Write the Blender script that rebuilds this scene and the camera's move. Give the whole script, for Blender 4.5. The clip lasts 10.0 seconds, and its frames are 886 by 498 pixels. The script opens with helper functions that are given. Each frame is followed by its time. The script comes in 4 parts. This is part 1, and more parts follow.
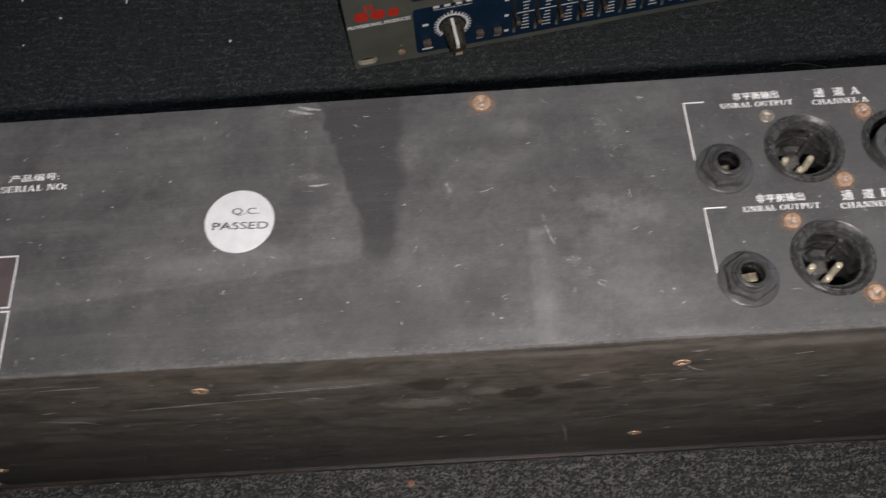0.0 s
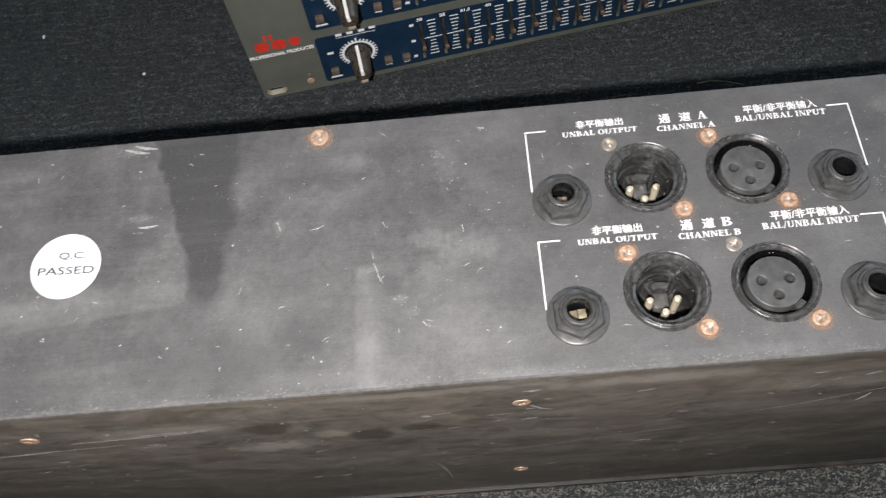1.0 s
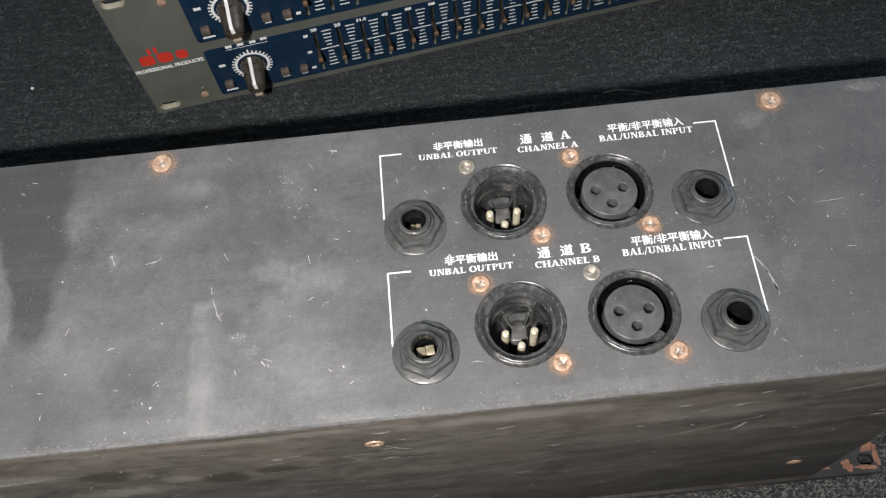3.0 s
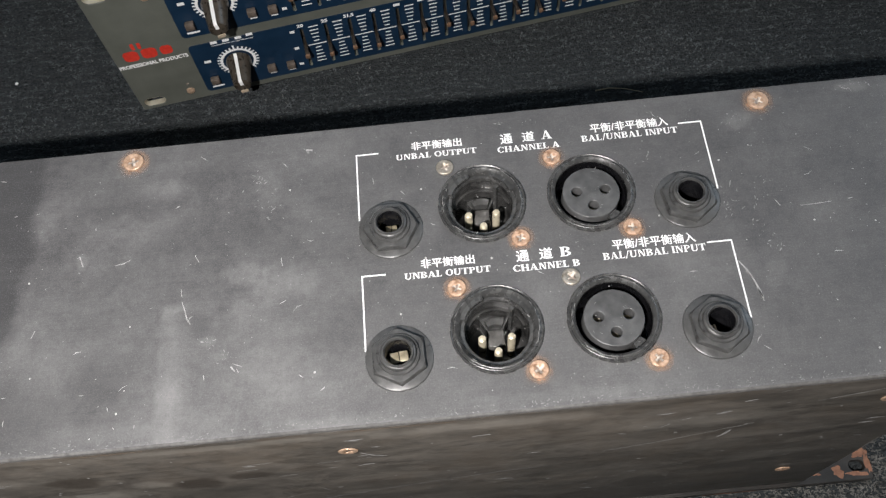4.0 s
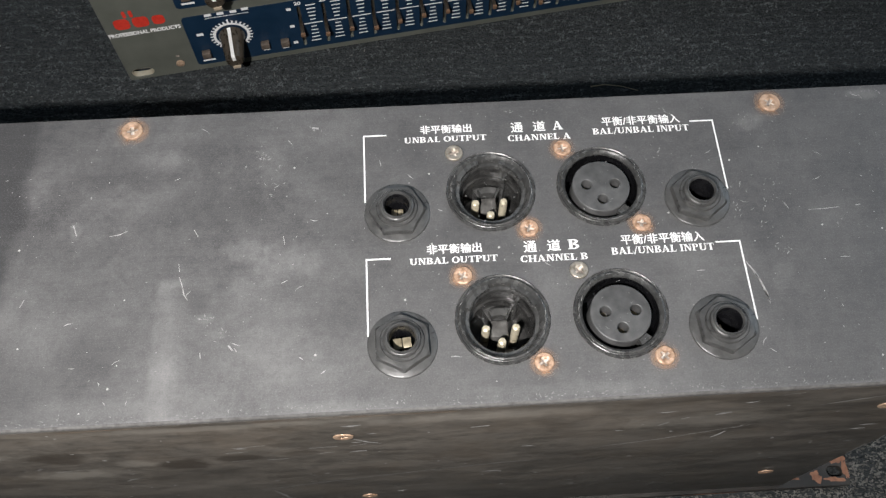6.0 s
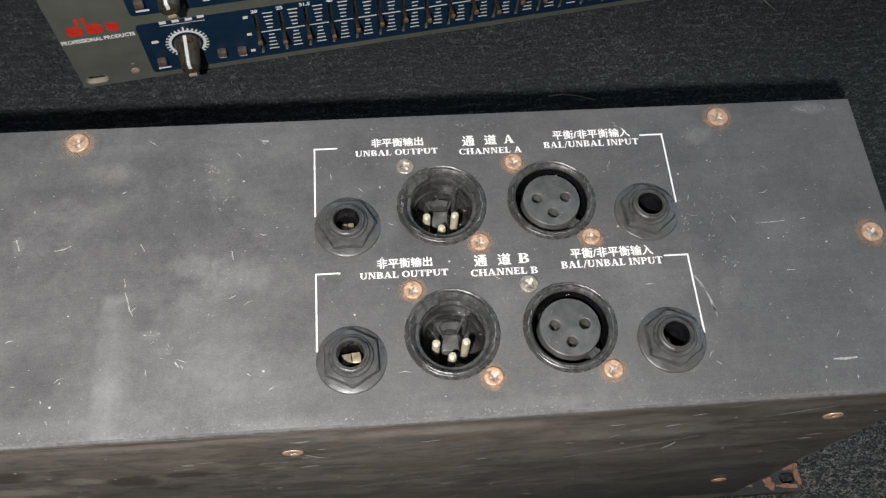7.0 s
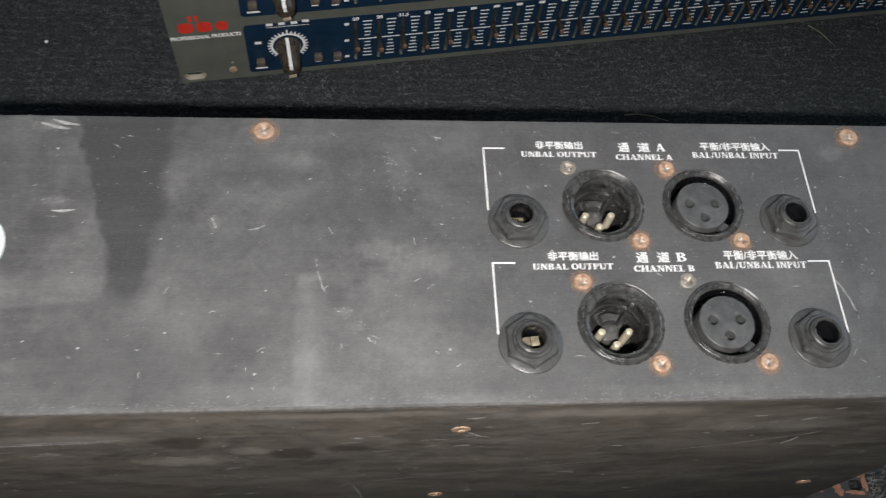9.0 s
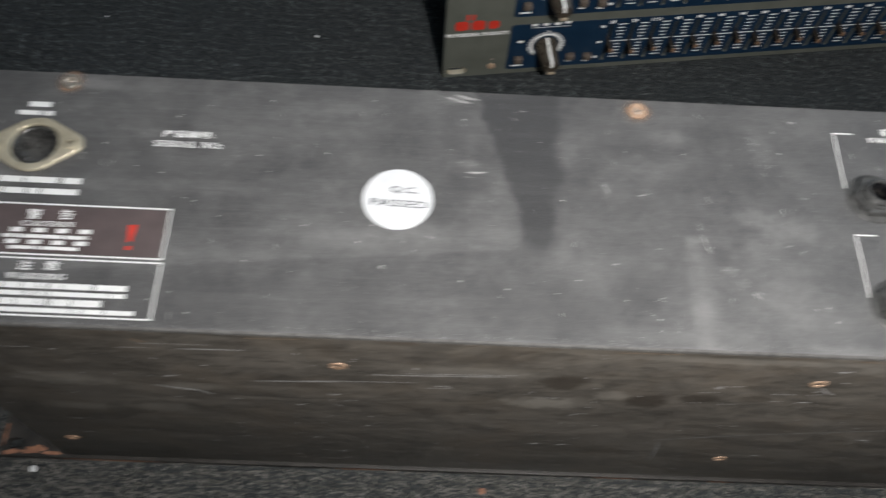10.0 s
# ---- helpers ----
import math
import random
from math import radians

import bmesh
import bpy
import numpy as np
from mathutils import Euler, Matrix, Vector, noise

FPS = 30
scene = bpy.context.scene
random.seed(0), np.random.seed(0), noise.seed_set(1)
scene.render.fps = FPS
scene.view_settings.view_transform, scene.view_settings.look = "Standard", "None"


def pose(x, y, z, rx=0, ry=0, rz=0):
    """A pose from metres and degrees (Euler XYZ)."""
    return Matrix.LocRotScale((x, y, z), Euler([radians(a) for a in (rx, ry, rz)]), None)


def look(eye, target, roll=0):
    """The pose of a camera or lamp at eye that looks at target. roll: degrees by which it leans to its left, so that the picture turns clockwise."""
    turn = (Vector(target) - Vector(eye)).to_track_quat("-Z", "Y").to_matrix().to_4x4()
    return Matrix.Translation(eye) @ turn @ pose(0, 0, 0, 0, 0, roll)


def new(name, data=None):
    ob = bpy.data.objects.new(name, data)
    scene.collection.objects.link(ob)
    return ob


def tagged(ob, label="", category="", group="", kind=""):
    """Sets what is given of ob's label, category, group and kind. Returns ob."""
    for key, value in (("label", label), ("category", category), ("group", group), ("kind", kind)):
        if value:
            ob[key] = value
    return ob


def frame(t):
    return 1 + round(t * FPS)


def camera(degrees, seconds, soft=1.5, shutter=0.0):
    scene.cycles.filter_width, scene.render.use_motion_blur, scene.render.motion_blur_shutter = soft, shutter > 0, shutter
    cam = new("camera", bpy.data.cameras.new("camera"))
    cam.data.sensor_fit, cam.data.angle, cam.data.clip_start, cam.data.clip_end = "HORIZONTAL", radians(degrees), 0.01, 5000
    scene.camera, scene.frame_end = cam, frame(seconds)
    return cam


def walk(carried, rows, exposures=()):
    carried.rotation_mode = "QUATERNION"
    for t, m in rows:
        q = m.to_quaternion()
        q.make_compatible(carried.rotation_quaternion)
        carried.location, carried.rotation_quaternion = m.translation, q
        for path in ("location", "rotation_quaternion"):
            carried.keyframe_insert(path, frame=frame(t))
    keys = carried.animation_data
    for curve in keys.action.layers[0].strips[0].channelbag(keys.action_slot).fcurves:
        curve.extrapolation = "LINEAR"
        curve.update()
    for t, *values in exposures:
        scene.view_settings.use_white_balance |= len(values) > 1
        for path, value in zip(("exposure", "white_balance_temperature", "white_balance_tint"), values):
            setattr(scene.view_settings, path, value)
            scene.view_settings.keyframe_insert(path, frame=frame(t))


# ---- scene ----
cam = camera(54.85, 10.0, soft=1.3, shutter=0.4)
PATH = [
    (0, (-0.01071, -0.11944, 0.38363), (-0.02076, 0.09235, -0.06919), -6.00),
    (0.5, (0.02478, -0.11845, 0.37968), (0.00630, 0.10234, -0.06855), -8.36),
    (1, (0.04570, -0.11302, 0.37608), (0.02509, 0.10790, -0.07199), -9.67),
    (1.5, (0.05977, -0.10668, 0.36986), (0.04999, 0.11549, -0.07796), -7.85),
    (2, (0.06864, -0.10540, 0.36888), (0.06413, 0.11899, -0.07792), -6.77),
    (2.5, (0.07427, -0.10351, 0.36715), (0.07196, 0.11840, -0.08091), -6.45),
    (4, (0.08701, -0.09767, 0.35935), (0.08293, 0.12031, -0.09062), -6.57),
    (4.5, (0.08579, -0.09693, 0.35772), (0.08664, 0.11882, -0.09334), -4.73),
    (5, (0.08144, -0.09726, 0.35552), (0.08066, 0.11546, -0.09697), -4.01),
    (6.3, (0.07591, -0.09553, 0.35538), (0.09590, 0.11679, -0.09685), 2.15),
    (6.5, (0.07792, -0.09443, 0.35577), (0.09985, 0.11887, -0.09592), 2.59),
    (7, (0.08108, -0.09411, 0.35626), (0.11513, 0.11892, -0.09480), 5.27),
    (7.5, (0.06508, -0.09460, 0.35445), (0.10562, 0.11833, -0.09612), 7.75),
    (8, (0.05186, -0.09565, 0.35555), (0.09318, 0.11877, -0.09425), 8.70),
    (8.5, (0.04135, -0.09780, 0.35924), (0.08728, 0.11941, -0.08876), 10.21),
    (9, (0.02533, -0.10481, 0.36421), (0.07642, 0.11773, -0.08062), 11.39),
    (9.5, (-0.00992, -0.11681, 0.37134), (0.02989, 0.11172, -0.07159), 9.83),
    (9.8, (-0.04354, -0.12594, 0.37445), (-0.01627, 0.10531, -0.06802), 8.36),
    (10, (-0.07032, -0.13184, 0.37785), (-0.05650, 0.09944, -0.06522), 5.49),
]
EXPOSURES = [(0, -0.95, 6700, 14), (0.5, -1.00, 6650, 13), (1.0, -0.05, 6550, 11), (1.5, 0.58, 6500, 10), (2.0, 0.62, 6500, 9), (2.5, 0.08, 6500, 9), (4.0, -0.18, 6500, 10),
             (5.0, -0.16, 6500, 10), (6.5, -0.24, 6500, 9), (7.5, -0.26, 6500, 9), (8.5, -0.36, 6500, 9), (9.0, -0.46, 6500, 9), (9.5, -0.48, 6500, 8), (10, -0.40, 6500, 8)]
walk(cam, [(t, look(eye, target, roll)) for t, eye, target, roll in PATH], EXPOSURES)

# ---- light ----
H = 0.1535                     # height of the upturned rear panel over the carpet
world = bpy.data.worlds.new("world")
scene.world = world
world.use_nodes = True
world.node_tree.nodes["Background"].inputs[0].default_value = (0.55, 0.75, 1.0, 1)
world.node_tree.nodes["Background"].inputs[1].default_value = 0.65

# the phone's flash, held still at one place instead of following the camera
phone_flash = new("phone_flash", bpy.data.lights.new("phone_flash", "SPOT"))
phone_flash.data.energy = 13.6
phone_flash.data.shadow_soft_size = 0.004
phone_flash.data.spot_size = radians(102)
phone_flash.data.spot_blend = 1.0
phone_flash.data.color = (1.0, 0.965, 0.945)
phone_flash.matrix_world = look((0.014, -0.188, 0.4580), (0.022, 0.02, 0.10))

# bluish daylight from the east; the weaker north lamp is an added fill, unseen
for name, watts, eye in (("unseen_area_light", 10.5, (1.72, 0.9, 1.5)), ("unseen_area_light", 2.2, (-0.1, 1.72, 1.5))):
    lamp = new(name, bpy.data.lights.new(name, "AREA"))
    lamp.data.shape = "RECTANGLE"
    lamp.data.size, lamp.data.size_y = 0.9, 1.1
    lamp.data.energy = watts
    lamp.data.color = (0.72, 0.86, 1.0)
    lamp.matrix_world = look(eye, (0.1, 0.1, 0.1))


# ---- materials ----
class Nodes:
    """A small writer of node materials; coordinates are the object's own, in metres."""

    def __init__(self, name):
        self.m = bpy.data.materials.new(name)
        self.m.use_nodes = True
        self.t = self.m.node_tree
        self.b = self.t.nodes["Principled BSDF"]
        self.co = self.t.nodes.new("ShaderNodeTexCoord").outputs["Object"]

    def link(self, a, b):
        self.t.links.new(a, b)

    def put(self, socket, v):
        if isinstance(v, bpy.types.NodeSocket):
            self.link(v, socket)
        else:
            socket.default_value = v

    def stretch(self, scale, rot=(0, 0, 0), loc=(0, 0, 0)):
        n = self.t.nodes.new("ShaderNodeMapping")
        self.link(self.co, n.inputs["Vector"])
        n.inputs["Scale"].default_value = scale
        n.inputs["Rotation"].default_value = rot
        n.inputs["Location"].default_value = loc
        return n.outputs[0]

    def noise(self, scale, detail=3.0, rough=0.55, co=None, warp=0.0):
        n = self.t.nodes.new("ShaderNodeTexNoise")
        self.link(co or self.co, n.inputs["Vector"])
        n.inputs["Scale"].default_value = scale
        n.inputs["Detail"].default_value = detail
        n.inputs["Roughness"].default_value = rough
        n.inputs["Distortion"].default_value = warp
        return n.outputs["Fac"]

    def spots(self, scale, co=None, jitter=1.0):
        n = self.t.nodes.new("ShaderNodeTexVoronoi")
        self.link(co or self.co, n.inputs["Vector"])
        n.inputs["Scale"].default_value = scale
        n.inputs["Randomness"].default_value = jitter
        return n

    def rng(self, v, a, b, lo=0.0, hi=1.0, smooth=False):
        n = self.t.nodes.new("ShaderNodeMapRange")
        n.clamp = True
        if smooth:
            n.interpolation_type = "SMOOTHSTEP"
        for key, x in zip(("Value", "From Min", "From Max", "To Min", "To Max"), (v, a, b, lo, hi)):
            self.put(n.inputs[key], x)
        return n.outputs[0]

    def math(self, op, a, b=0.0):
        n = self.t.nodes.new("ShaderNodeMath")
        n.operation = op
        self.put(n.inputs[0], a)
        self.put(n.inputs[1], b)
        return n.outputs[0]

    def mix(self, f, a, b):
        n = self.t.nodes.new("ShaderNodeMix")
        n.data_type = "RGBA"
        self.put(n.inputs["Factor"], f)
        for key, c in ((6, a), (7, b)):
            self.put(n.inputs[key], (*c, 1) if isinstance(c, tuple) and len(c) == 3 else c)
        return n.outputs[2]

    def xyz(self):
        n = self.t.nodes.new("ShaderNodeSeparateXYZ")
        self.link(self.co, n.inputs[0])
        return n.outputs

    def blob(self, u, v, cx, cy, rx, ry, ragged=1.5, inner=0.35, outer=1.1):
        """A soft ragged patch round one place."""
        du = self.math("DIVIDE", self.math("SUBTRACT", u, cx), rx)
        dv = self.math("DIVIDE", self.math("SUBTRACT", v, cy), ry)
        d = self.math("SQRT", self.math("ADD", self.math("MULTIPLY", du, du), self.math("MULTIPLY", dv, dv)))
        d = self.math("ADD", d, self.math("MULTIPLY", self.math("SUBTRACT", self.noise(170.0, 4.0, 0.65), 0.5), ragged))
        return self.rng(d, inner, outer, 1.0, 0.0, True)

    def rand(self, island=False):
        if island:
            return self.t.nodes.new("ShaderNodeNewGeometry").outputs["Random Per Island"]
        return self.t.nodes.new("ShaderNodeObjectInfo").outputs["Random"]

    def done(self, color, rough=0.5, metal=0.0, bump=None, depth=0.0001, spec=0.5):
        self.put(self.b.inputs["Base Color"], (*color, 1) if isinstance(color, tuple) else color)
        self.put(self.b.inputs["Roughness"], rough)
        self.put(self.b.inputs["Metallic"], metal)
        self.b.inputs["Specular IOR Level"].default_value = spec
        if bump is not None:
            n = self.t.nodes.new("ShaderNodeBump")
            n.inputs["Strength"].default_value = 1.0
            n.inputs["Distance"].default_value = depth
            self.link(bump, n.inputs["Height"])
            self.link(n.outputs[0], self.b.inputs["Normal"])
        return self.m


def plain(name, c1, c2, scale=300.0, rough=(0.4, 0.6), metal=0.0, depth=0.00005, spec=0.5):
    """Two tones mottled at a fine and a coarse scale."""
    n = Nodes(name)
    f = n.math("ADD", n.math("MULTIPLY", n.noise(scale), 0.6), n.math("MULTIPLY", n.noise(scale / 7), 0.4))
    g = n.rng(f, 0.35, 0.65)
    return n.done(n.mix(g, c1, c2), n.rng(f, 0.3, 0.7, *rough), metal, n.noise(scale * 6), depth, spec)


def rear_panel_material():
    n = Nodes("dusty_black_panel")
    x, y, z = n.xyz()
    # broad soft clouds of dust, faint wiping marks, fine brushing
    clouds = n.noise(38.0, 5.0, 0.6, None, 0.5)
    patches = n.noise(1.0, 4.0, 0.62, n.stretch((52, 58, 60)), 0.5)
    smears = n.noise(1.0, 4.0, 0.6, n.stretch((130, 30, 30)), 0.4)
    brush = n.noise(1.0, 3.0, 0.7, n.stretch((60, 1300, 90)))
    grain = n.noise(2600.0, 2.0, 0.7)
    dust = n.math("ADD", n.math("MULTIPLY", n.rng(clouds, 0.32, 0.72), 0.22), n.math("MULTIPLY", n.rng(patches, 0.42, 0.70), 0.18))
    dust = n.math("ADD", dust, n.math("MULTIPLY", n.rng(smears, 0.45, 0.75), 0.025))
    dust = n.math("ADD", dust, n.rng(brush, 0.45, 0.8, 0.0, 0.05))
    dust = n.math("ADD", dust, n.rng(n.noise(420.0, 4.0, 0.75), 0.42, 0.75, -0.04, 0.14))
    # darker among the sockets, paler towards the near edge
    dust = n.math("MULTIPLY", dust, n.rng(x, 0.05, 0.08, 1.0, 0.72, True))
    dust = n.math("ADD", dust, n.math("MULTIPLY", n.rng(y, 0.005, -0.042, 0, 0.10, True), n.rng(x, -0.03, 0.02, 0, 1, True)))
    dust = n.math("ADD", dust, 0.02)
    # single smears and patches of thicker dust; 0.0570 is a painted glow by the edge
    for cx, cy, rx, ry, k in ((0.0140, -0.0075, 0.0045, 0.0020, 0.14), (0.0226, -0.0178, 0.0030, 0.0016, 0.18), (0.0260, -0.0222, 0.0032, 0.0018, 0.14),
                              (0.0310, 0.0010, 0.0075, 0.0042, 0.26), (0.0390, -0.0030, 0.0070, 0.0055, 0.22), (0.0480, -0.0040, 0.0050, 0.0065, 0.18), (0.0330, -0.0110, 0.0080, 0.0060, 0.14),
                              (0.0430, -0.0300, 0.0140, 0.0100, 0.14), (0.0570, -0.0425, 0.0140, 0.0026, 0.24), (0.0235, -0.0370, 0.0100, 0.0045, 0.12), (0.0090, 0.0285, 0.0090, 0.0040, 0.20),
                              (-0.0240, 0.0290, 0.0090, 0.0100, 0.06), (-0.0130, 0.0086, 0.0020, 0.0030, 0.24), (-0.1000, 0.0350, 0.0160, 0.0045, 0.14), (-0.1749, 0.0397, 0.0100, 0.0030, 0.30),
                              (-0.0610, 0.0405, 0.0050, 0.0024, 0.30), (-0.0560, 0.0160, 0.0040, 0.0016, 0.18), (-0.0880, -0.0130, 0.0240, 0.0040, 0.14), (0.1720, 0.0330, 0.0050, 0.0036, 0.20),
                              (0.2060, 0.0410, 0.0050, 0.0024, 0.26), (0.1700, -0.0140, 0.0040, 0.0050, 0.14), (0.1900, 0.0050, 0.0120, 0.0050, 0.10), (-0.0060, -0.0395, 0.0200, 0.0030, 0.12),
                              (0.0380, 0.0240, 0.0050, 0.0080, 0.12), (0.1120, -0.0410, 0.0300, 0.0025, 0.14)):
        dust = n.math("ADD", dust, n.math("MULTIPLY", n.blob(x, y, cx, cy, rx, ry), k))
    # patches of thinner dust; the last also paints in the lamp's fall-off
    for cx, cy, rx, ry, k in ((-0.0080, 0.0235, 0.0075, 0.0042, 0.40), (-0.0050, -0.0260, 0.0100, 0.0090, 0.45), (0.0200, -0.0130, 0.0032, 0.0042, 0.55), (0.0190, 0.0130, 0.0220, 0.0060, 0.72), (-0.1150, -0.0320, 0.0500, 0.0080, 0.55), (-0.0300, -0.0330, 0.0380, 0.0120, 0.62)):
        dust = n.math("MULTIPLY", dust, n.rng(n.blob(x, y, cx, cy, rx, ry), 0, 1, 1.0, k))
    # a tall wiped smear with one clear side
    side = n.math("ADD", x, n.math("MULTIPLY", n.math("SUBTRACT", n.noise(160.0, 3.0), 0.5), 0.004))
    smear = n.math("MULTIPLY", n.rng(side, 0.0088, 0.0108, 0, 1, True), n.rng(side, 0.0120, 0.0190, 1, 0, True))
    smear = n.math("MULTIPLY", smear, n.rng(y, -0.0060, -0.0085, 0, 1, True))
    dust = n.math("ADD", dust, n.math("MULTIPLY", smear, n.rng(smears, 0.30, 0.65, 0.14, 0.34)))
    # the lower rim of an old wiped band on the plain end
    rim = n.math("SUBTRACT", y, n.math("ADD", n.math("MULTIPLY", x, 0.096), -0.0102))
    band = n.math("MULTIPLY", n.rng(rim, -0.0006, 0.0012, 0, 1, True), n.rng(rim, 0.0010, 0.0160, 0.17, 0.0))
    dust = n.math("ADD", dust, n.math("MULTIPLY", band, n.rng(x, -0.034, -0.044, 0, 1, True)))
    edge = n.math("MULTIPLY", n.rng(y, -0.0422, -0.0438, 0, 1, True), n.rng(smears, 0.38, 0.62, 0.0, 0.30))
    dust = n.math("ADD", dust, edge)
    # a run of liquid has washed one tongue clean
    wob = n.math("MULTIPLY", n.math("SUBTRACT", n.noise(95.0, 3.0), 0.5), 0.010)
    left = n.math("ADD", n.rng(y, -0.014, 0.044, -0.0375, -0.0530), wob)
    right = n.math("ADD", n.rng(y, -0.014, 0.044, -0.0300, -0.0262), wob)
    tongue = n.math("MULTIPLY", n.rng(n.math("SUBTRACT", x, left), -0.0008, 0.0008), n.rng(n.math("SUBTRACT", right, x), -0.0020, 0.0020))
    tongue = n.math("MULTIPLY", tongue, n.rng(n.math("ADD", y, wob), -0.0175, -0.0105))
    dust = n.math("MULTIPLY", dust, n.rng(tongue, 0, 1, 1.0, 0.05))
    dust = n.math("MULTIPLY", dust, n.rng(n.blob(x, y, -0.0555, 0.0085, 0.0100, 0.0060), 0, 1, 1.0, 0.35))
    dust = n.math("MULTIPLY", dust, n.rng(n.blob(x, y, 0.0050, 0.0240, 0.0090, 0.0060), 0, 1, 1.0, 0.55))
    base = n.mix(n.rng(brush, 0.3, 0.7), (0.053, 0.052, 0.053), (0.058, 0.057, 0.058))
    base = n.mix(n.math("MULTIPLY", tongue, 0.5), base, (0.036, 0.036, 0.037))
    long = n.noise(1.0, 4.0, 0.65, n.stretch((14, 150, 60)), 0.2)
    dust = n.math("ADD", dust, n.math("MULTIPLY", n.rng(long, 0.48, 0.74), n.rng(x, 0.0, -0.07, 0.04, 0.16, True)))
    col = n.mix(n.math("MULTIPLY", dust, 0.66), base, (0.31, 0.305, 0.30))
    col = n.mix(n.rng(grain, 0.50, 0.80, 0, 0.20), col, (0.32, 0.31, 0.31))
    col = n.mix(n.rng(n.noise(1300.0, 2.0, 0.6), 0.28, 0.48, 0.15, 0), col, (0.022, 0.022, 0.023))
    # pale specks, some coarse and many fine
    fine = n.spots(520.0)
    speck = n.math("MULTIPLY", n.math("LESS_THAN", fine.outputs["Distance"], 0.16), n.math("GREATER_THAN", fine.outputs["Color"], 0.90))
    col = n.mix(n.math("MULTIPLY", speck, 0.75), col, (0.5, 0.49, 0.47))
    rough = n.rng(dust, 0.0, 0.6, 0.46, 0.62)
    h = n.math("ADD", n.math("MULTIPLY", grain, 0.9), n.math("MULTIPLY", n.noise(1500.0, 2.0), 0.6))
    return n.done(col, rough, 0.0, h, 0.00006, 0.5)


def chassis_material():
    n = Nodes("grimy_black_cover")
    x, y, z = n.xyz()
    streak = n.noise(1.0, 5.0, 0.62, n.stretch((24, 60, 55)), 1.0)
    wipe = n.noise(1.0, 5.0, 0.68, n.stretch((20, 60, 120)), 1.0)
    fine = n.noise(1.0, 3.0, 0.65, n.stretch((420, 900, 1100)))
    mid = n.noise(1.0, 5.0, 0.7, n.stretch((95, 60, 110)), 1.0)
    col = n.mix(n.rng(streak, 0.30, 0.72), (0.050, 0.0448, 0.0385), (0.122, 0.109, 0.094))
    col = n.mix(n.rng(wipe, 0.52, 0.72, 0, 0.32), col, (0.21, 0.190, 0.160))
    col = n.mix(n.rng(wipe, 0.32, 0.45, 0.55, 0), col, (0.027, 0.024, 0.021))
    col = n.mix(n.rng(mid, 0.50, 0.72, 0, 0.28), col, (0.21, 0.186, 0.155))
    col = n.mix(n.rng(mid, 0.32, 0.46, 0.42, 0), col, (0.022, 0.019, 0.016))
    col = n.mix(n.math("MULTIPLY", n.rng(n.noise(38.0, 4.0, 0.6), 0.48, 0.66), 0.28), col, (0.105, 0.080, 0.056))
    col = n.mix(n.rng(fine, 0.54, 0.8, 0, 0.28), col, (0.22, 0.20, 0.175))
    # pale dust that has gathered in bands
    for cx, cz, rx, rz, k in ((-0.0250, 0.1010, 0.0170, 0.0070, 0.42), (-0.0040, 0.1110, 0.0070, 0.0050, 0.34), (-0.0500, 0.1280, 0.0300, 0.0050, 0.22), (0.1500, 0.1260, 0.0300, 0.0080, 0.18), (-0.1850, 0.1080, 0.0200, 0.0070, 0.32),
                              (-0.1420, 0.1050, 0.0130, 0.0045, 0.26), (-0.1580, 0.0800, 0.0140, 0.0060, 0.26), (-0.1900, 0.0780, 0.0140, 0.0050, 0.26), (0.0900, 0.1440, 0.0350, 0.0040, 0.22), (0.0300, 0.1470, 0.0500, 0.0030, 0.22), (0.1850, 0.0700, 0.0200, 0.0060, 0.16)):
        col = n.mix(n.math("MULTIPLY", n.blob(x, z, cx, cz, rx, rz), k), col, (0.31, 0.29, 0.255))
    # two oily rests of old pads and a smudge beside them
    for cx, cz, rx, rz, k in ((-0.0230, 0.1230, 0.0090, 0.0085, 0.70), (0.0070, 0.1070, 0.0092, 0.0095, 0.82), (0.0230, 0.1110, 0.0075, 0.0060, 0.70), (0.0410, 0.1130, 0.0080, 0.0040, 0.5)):
        col = n.mix(n.math("MULTIPLY", n.blob(x, z, cx, cz, rx, rz, 1.3, 0.55, 1.05), k), col, (0.034, 0.027, 0.021))
    # the paint is rubbed brown just under the fold
    rub = n.math("MULTIPLY", n.rng(z, 0.1480, 0.1510, 0, 1, True), n.rng(mid, 0.54, 0.62, 0, 0.7))
    col = n.mix(rub, col, (0.062, 0.048, 0.037))
    return n.done(col, n.rng(streak, 0.3, 0.7, 0.36, 0.60), 0.0, fine, 0.00008, 0.5)


def rust_material(name, c1, c2, metal=0.3):
    n = Nodes(name)
    r = n.rand()
    f = n.noise(900.0, 4.0, 0.65)
    col = n.mix(n.rng(f, 0.35, 0.65), c1, c2)
    col = n.mix(n.math("MULTIPLY", r, 0.45), col, (0.46, 0.37, 0.27))
    return n.done(col, n.rng(f, 0.3, 0.7, 0.3, 0.55), metal, n.noise(2500.0), 0.00008)


def halo_material():
    """Rust that has bled into the paint, fading outwards."""
    n = Nodes("rust_bleed")
    x, y, z = n.xyz()
    rad = n.math("SQRT", n.math("ADD", n.math("MULTIPLY", x, x), n.math("MULTIPLY", y, y)))
    a = n.math("MULTIPLY", n.rng(rad, 0.0024, 0.0044, 0.70, 0.0, True), n.rng(n.noise(420.0, 4.0, 0.7), 0.36, 0.6))
    n.put(n.b.inputs["Alpha"], a)
    return n.done(n.mix(n.noise(600.0), (0.26, 0.15, 0.09), (0.46, 0.31, 0.22)), 0.8)


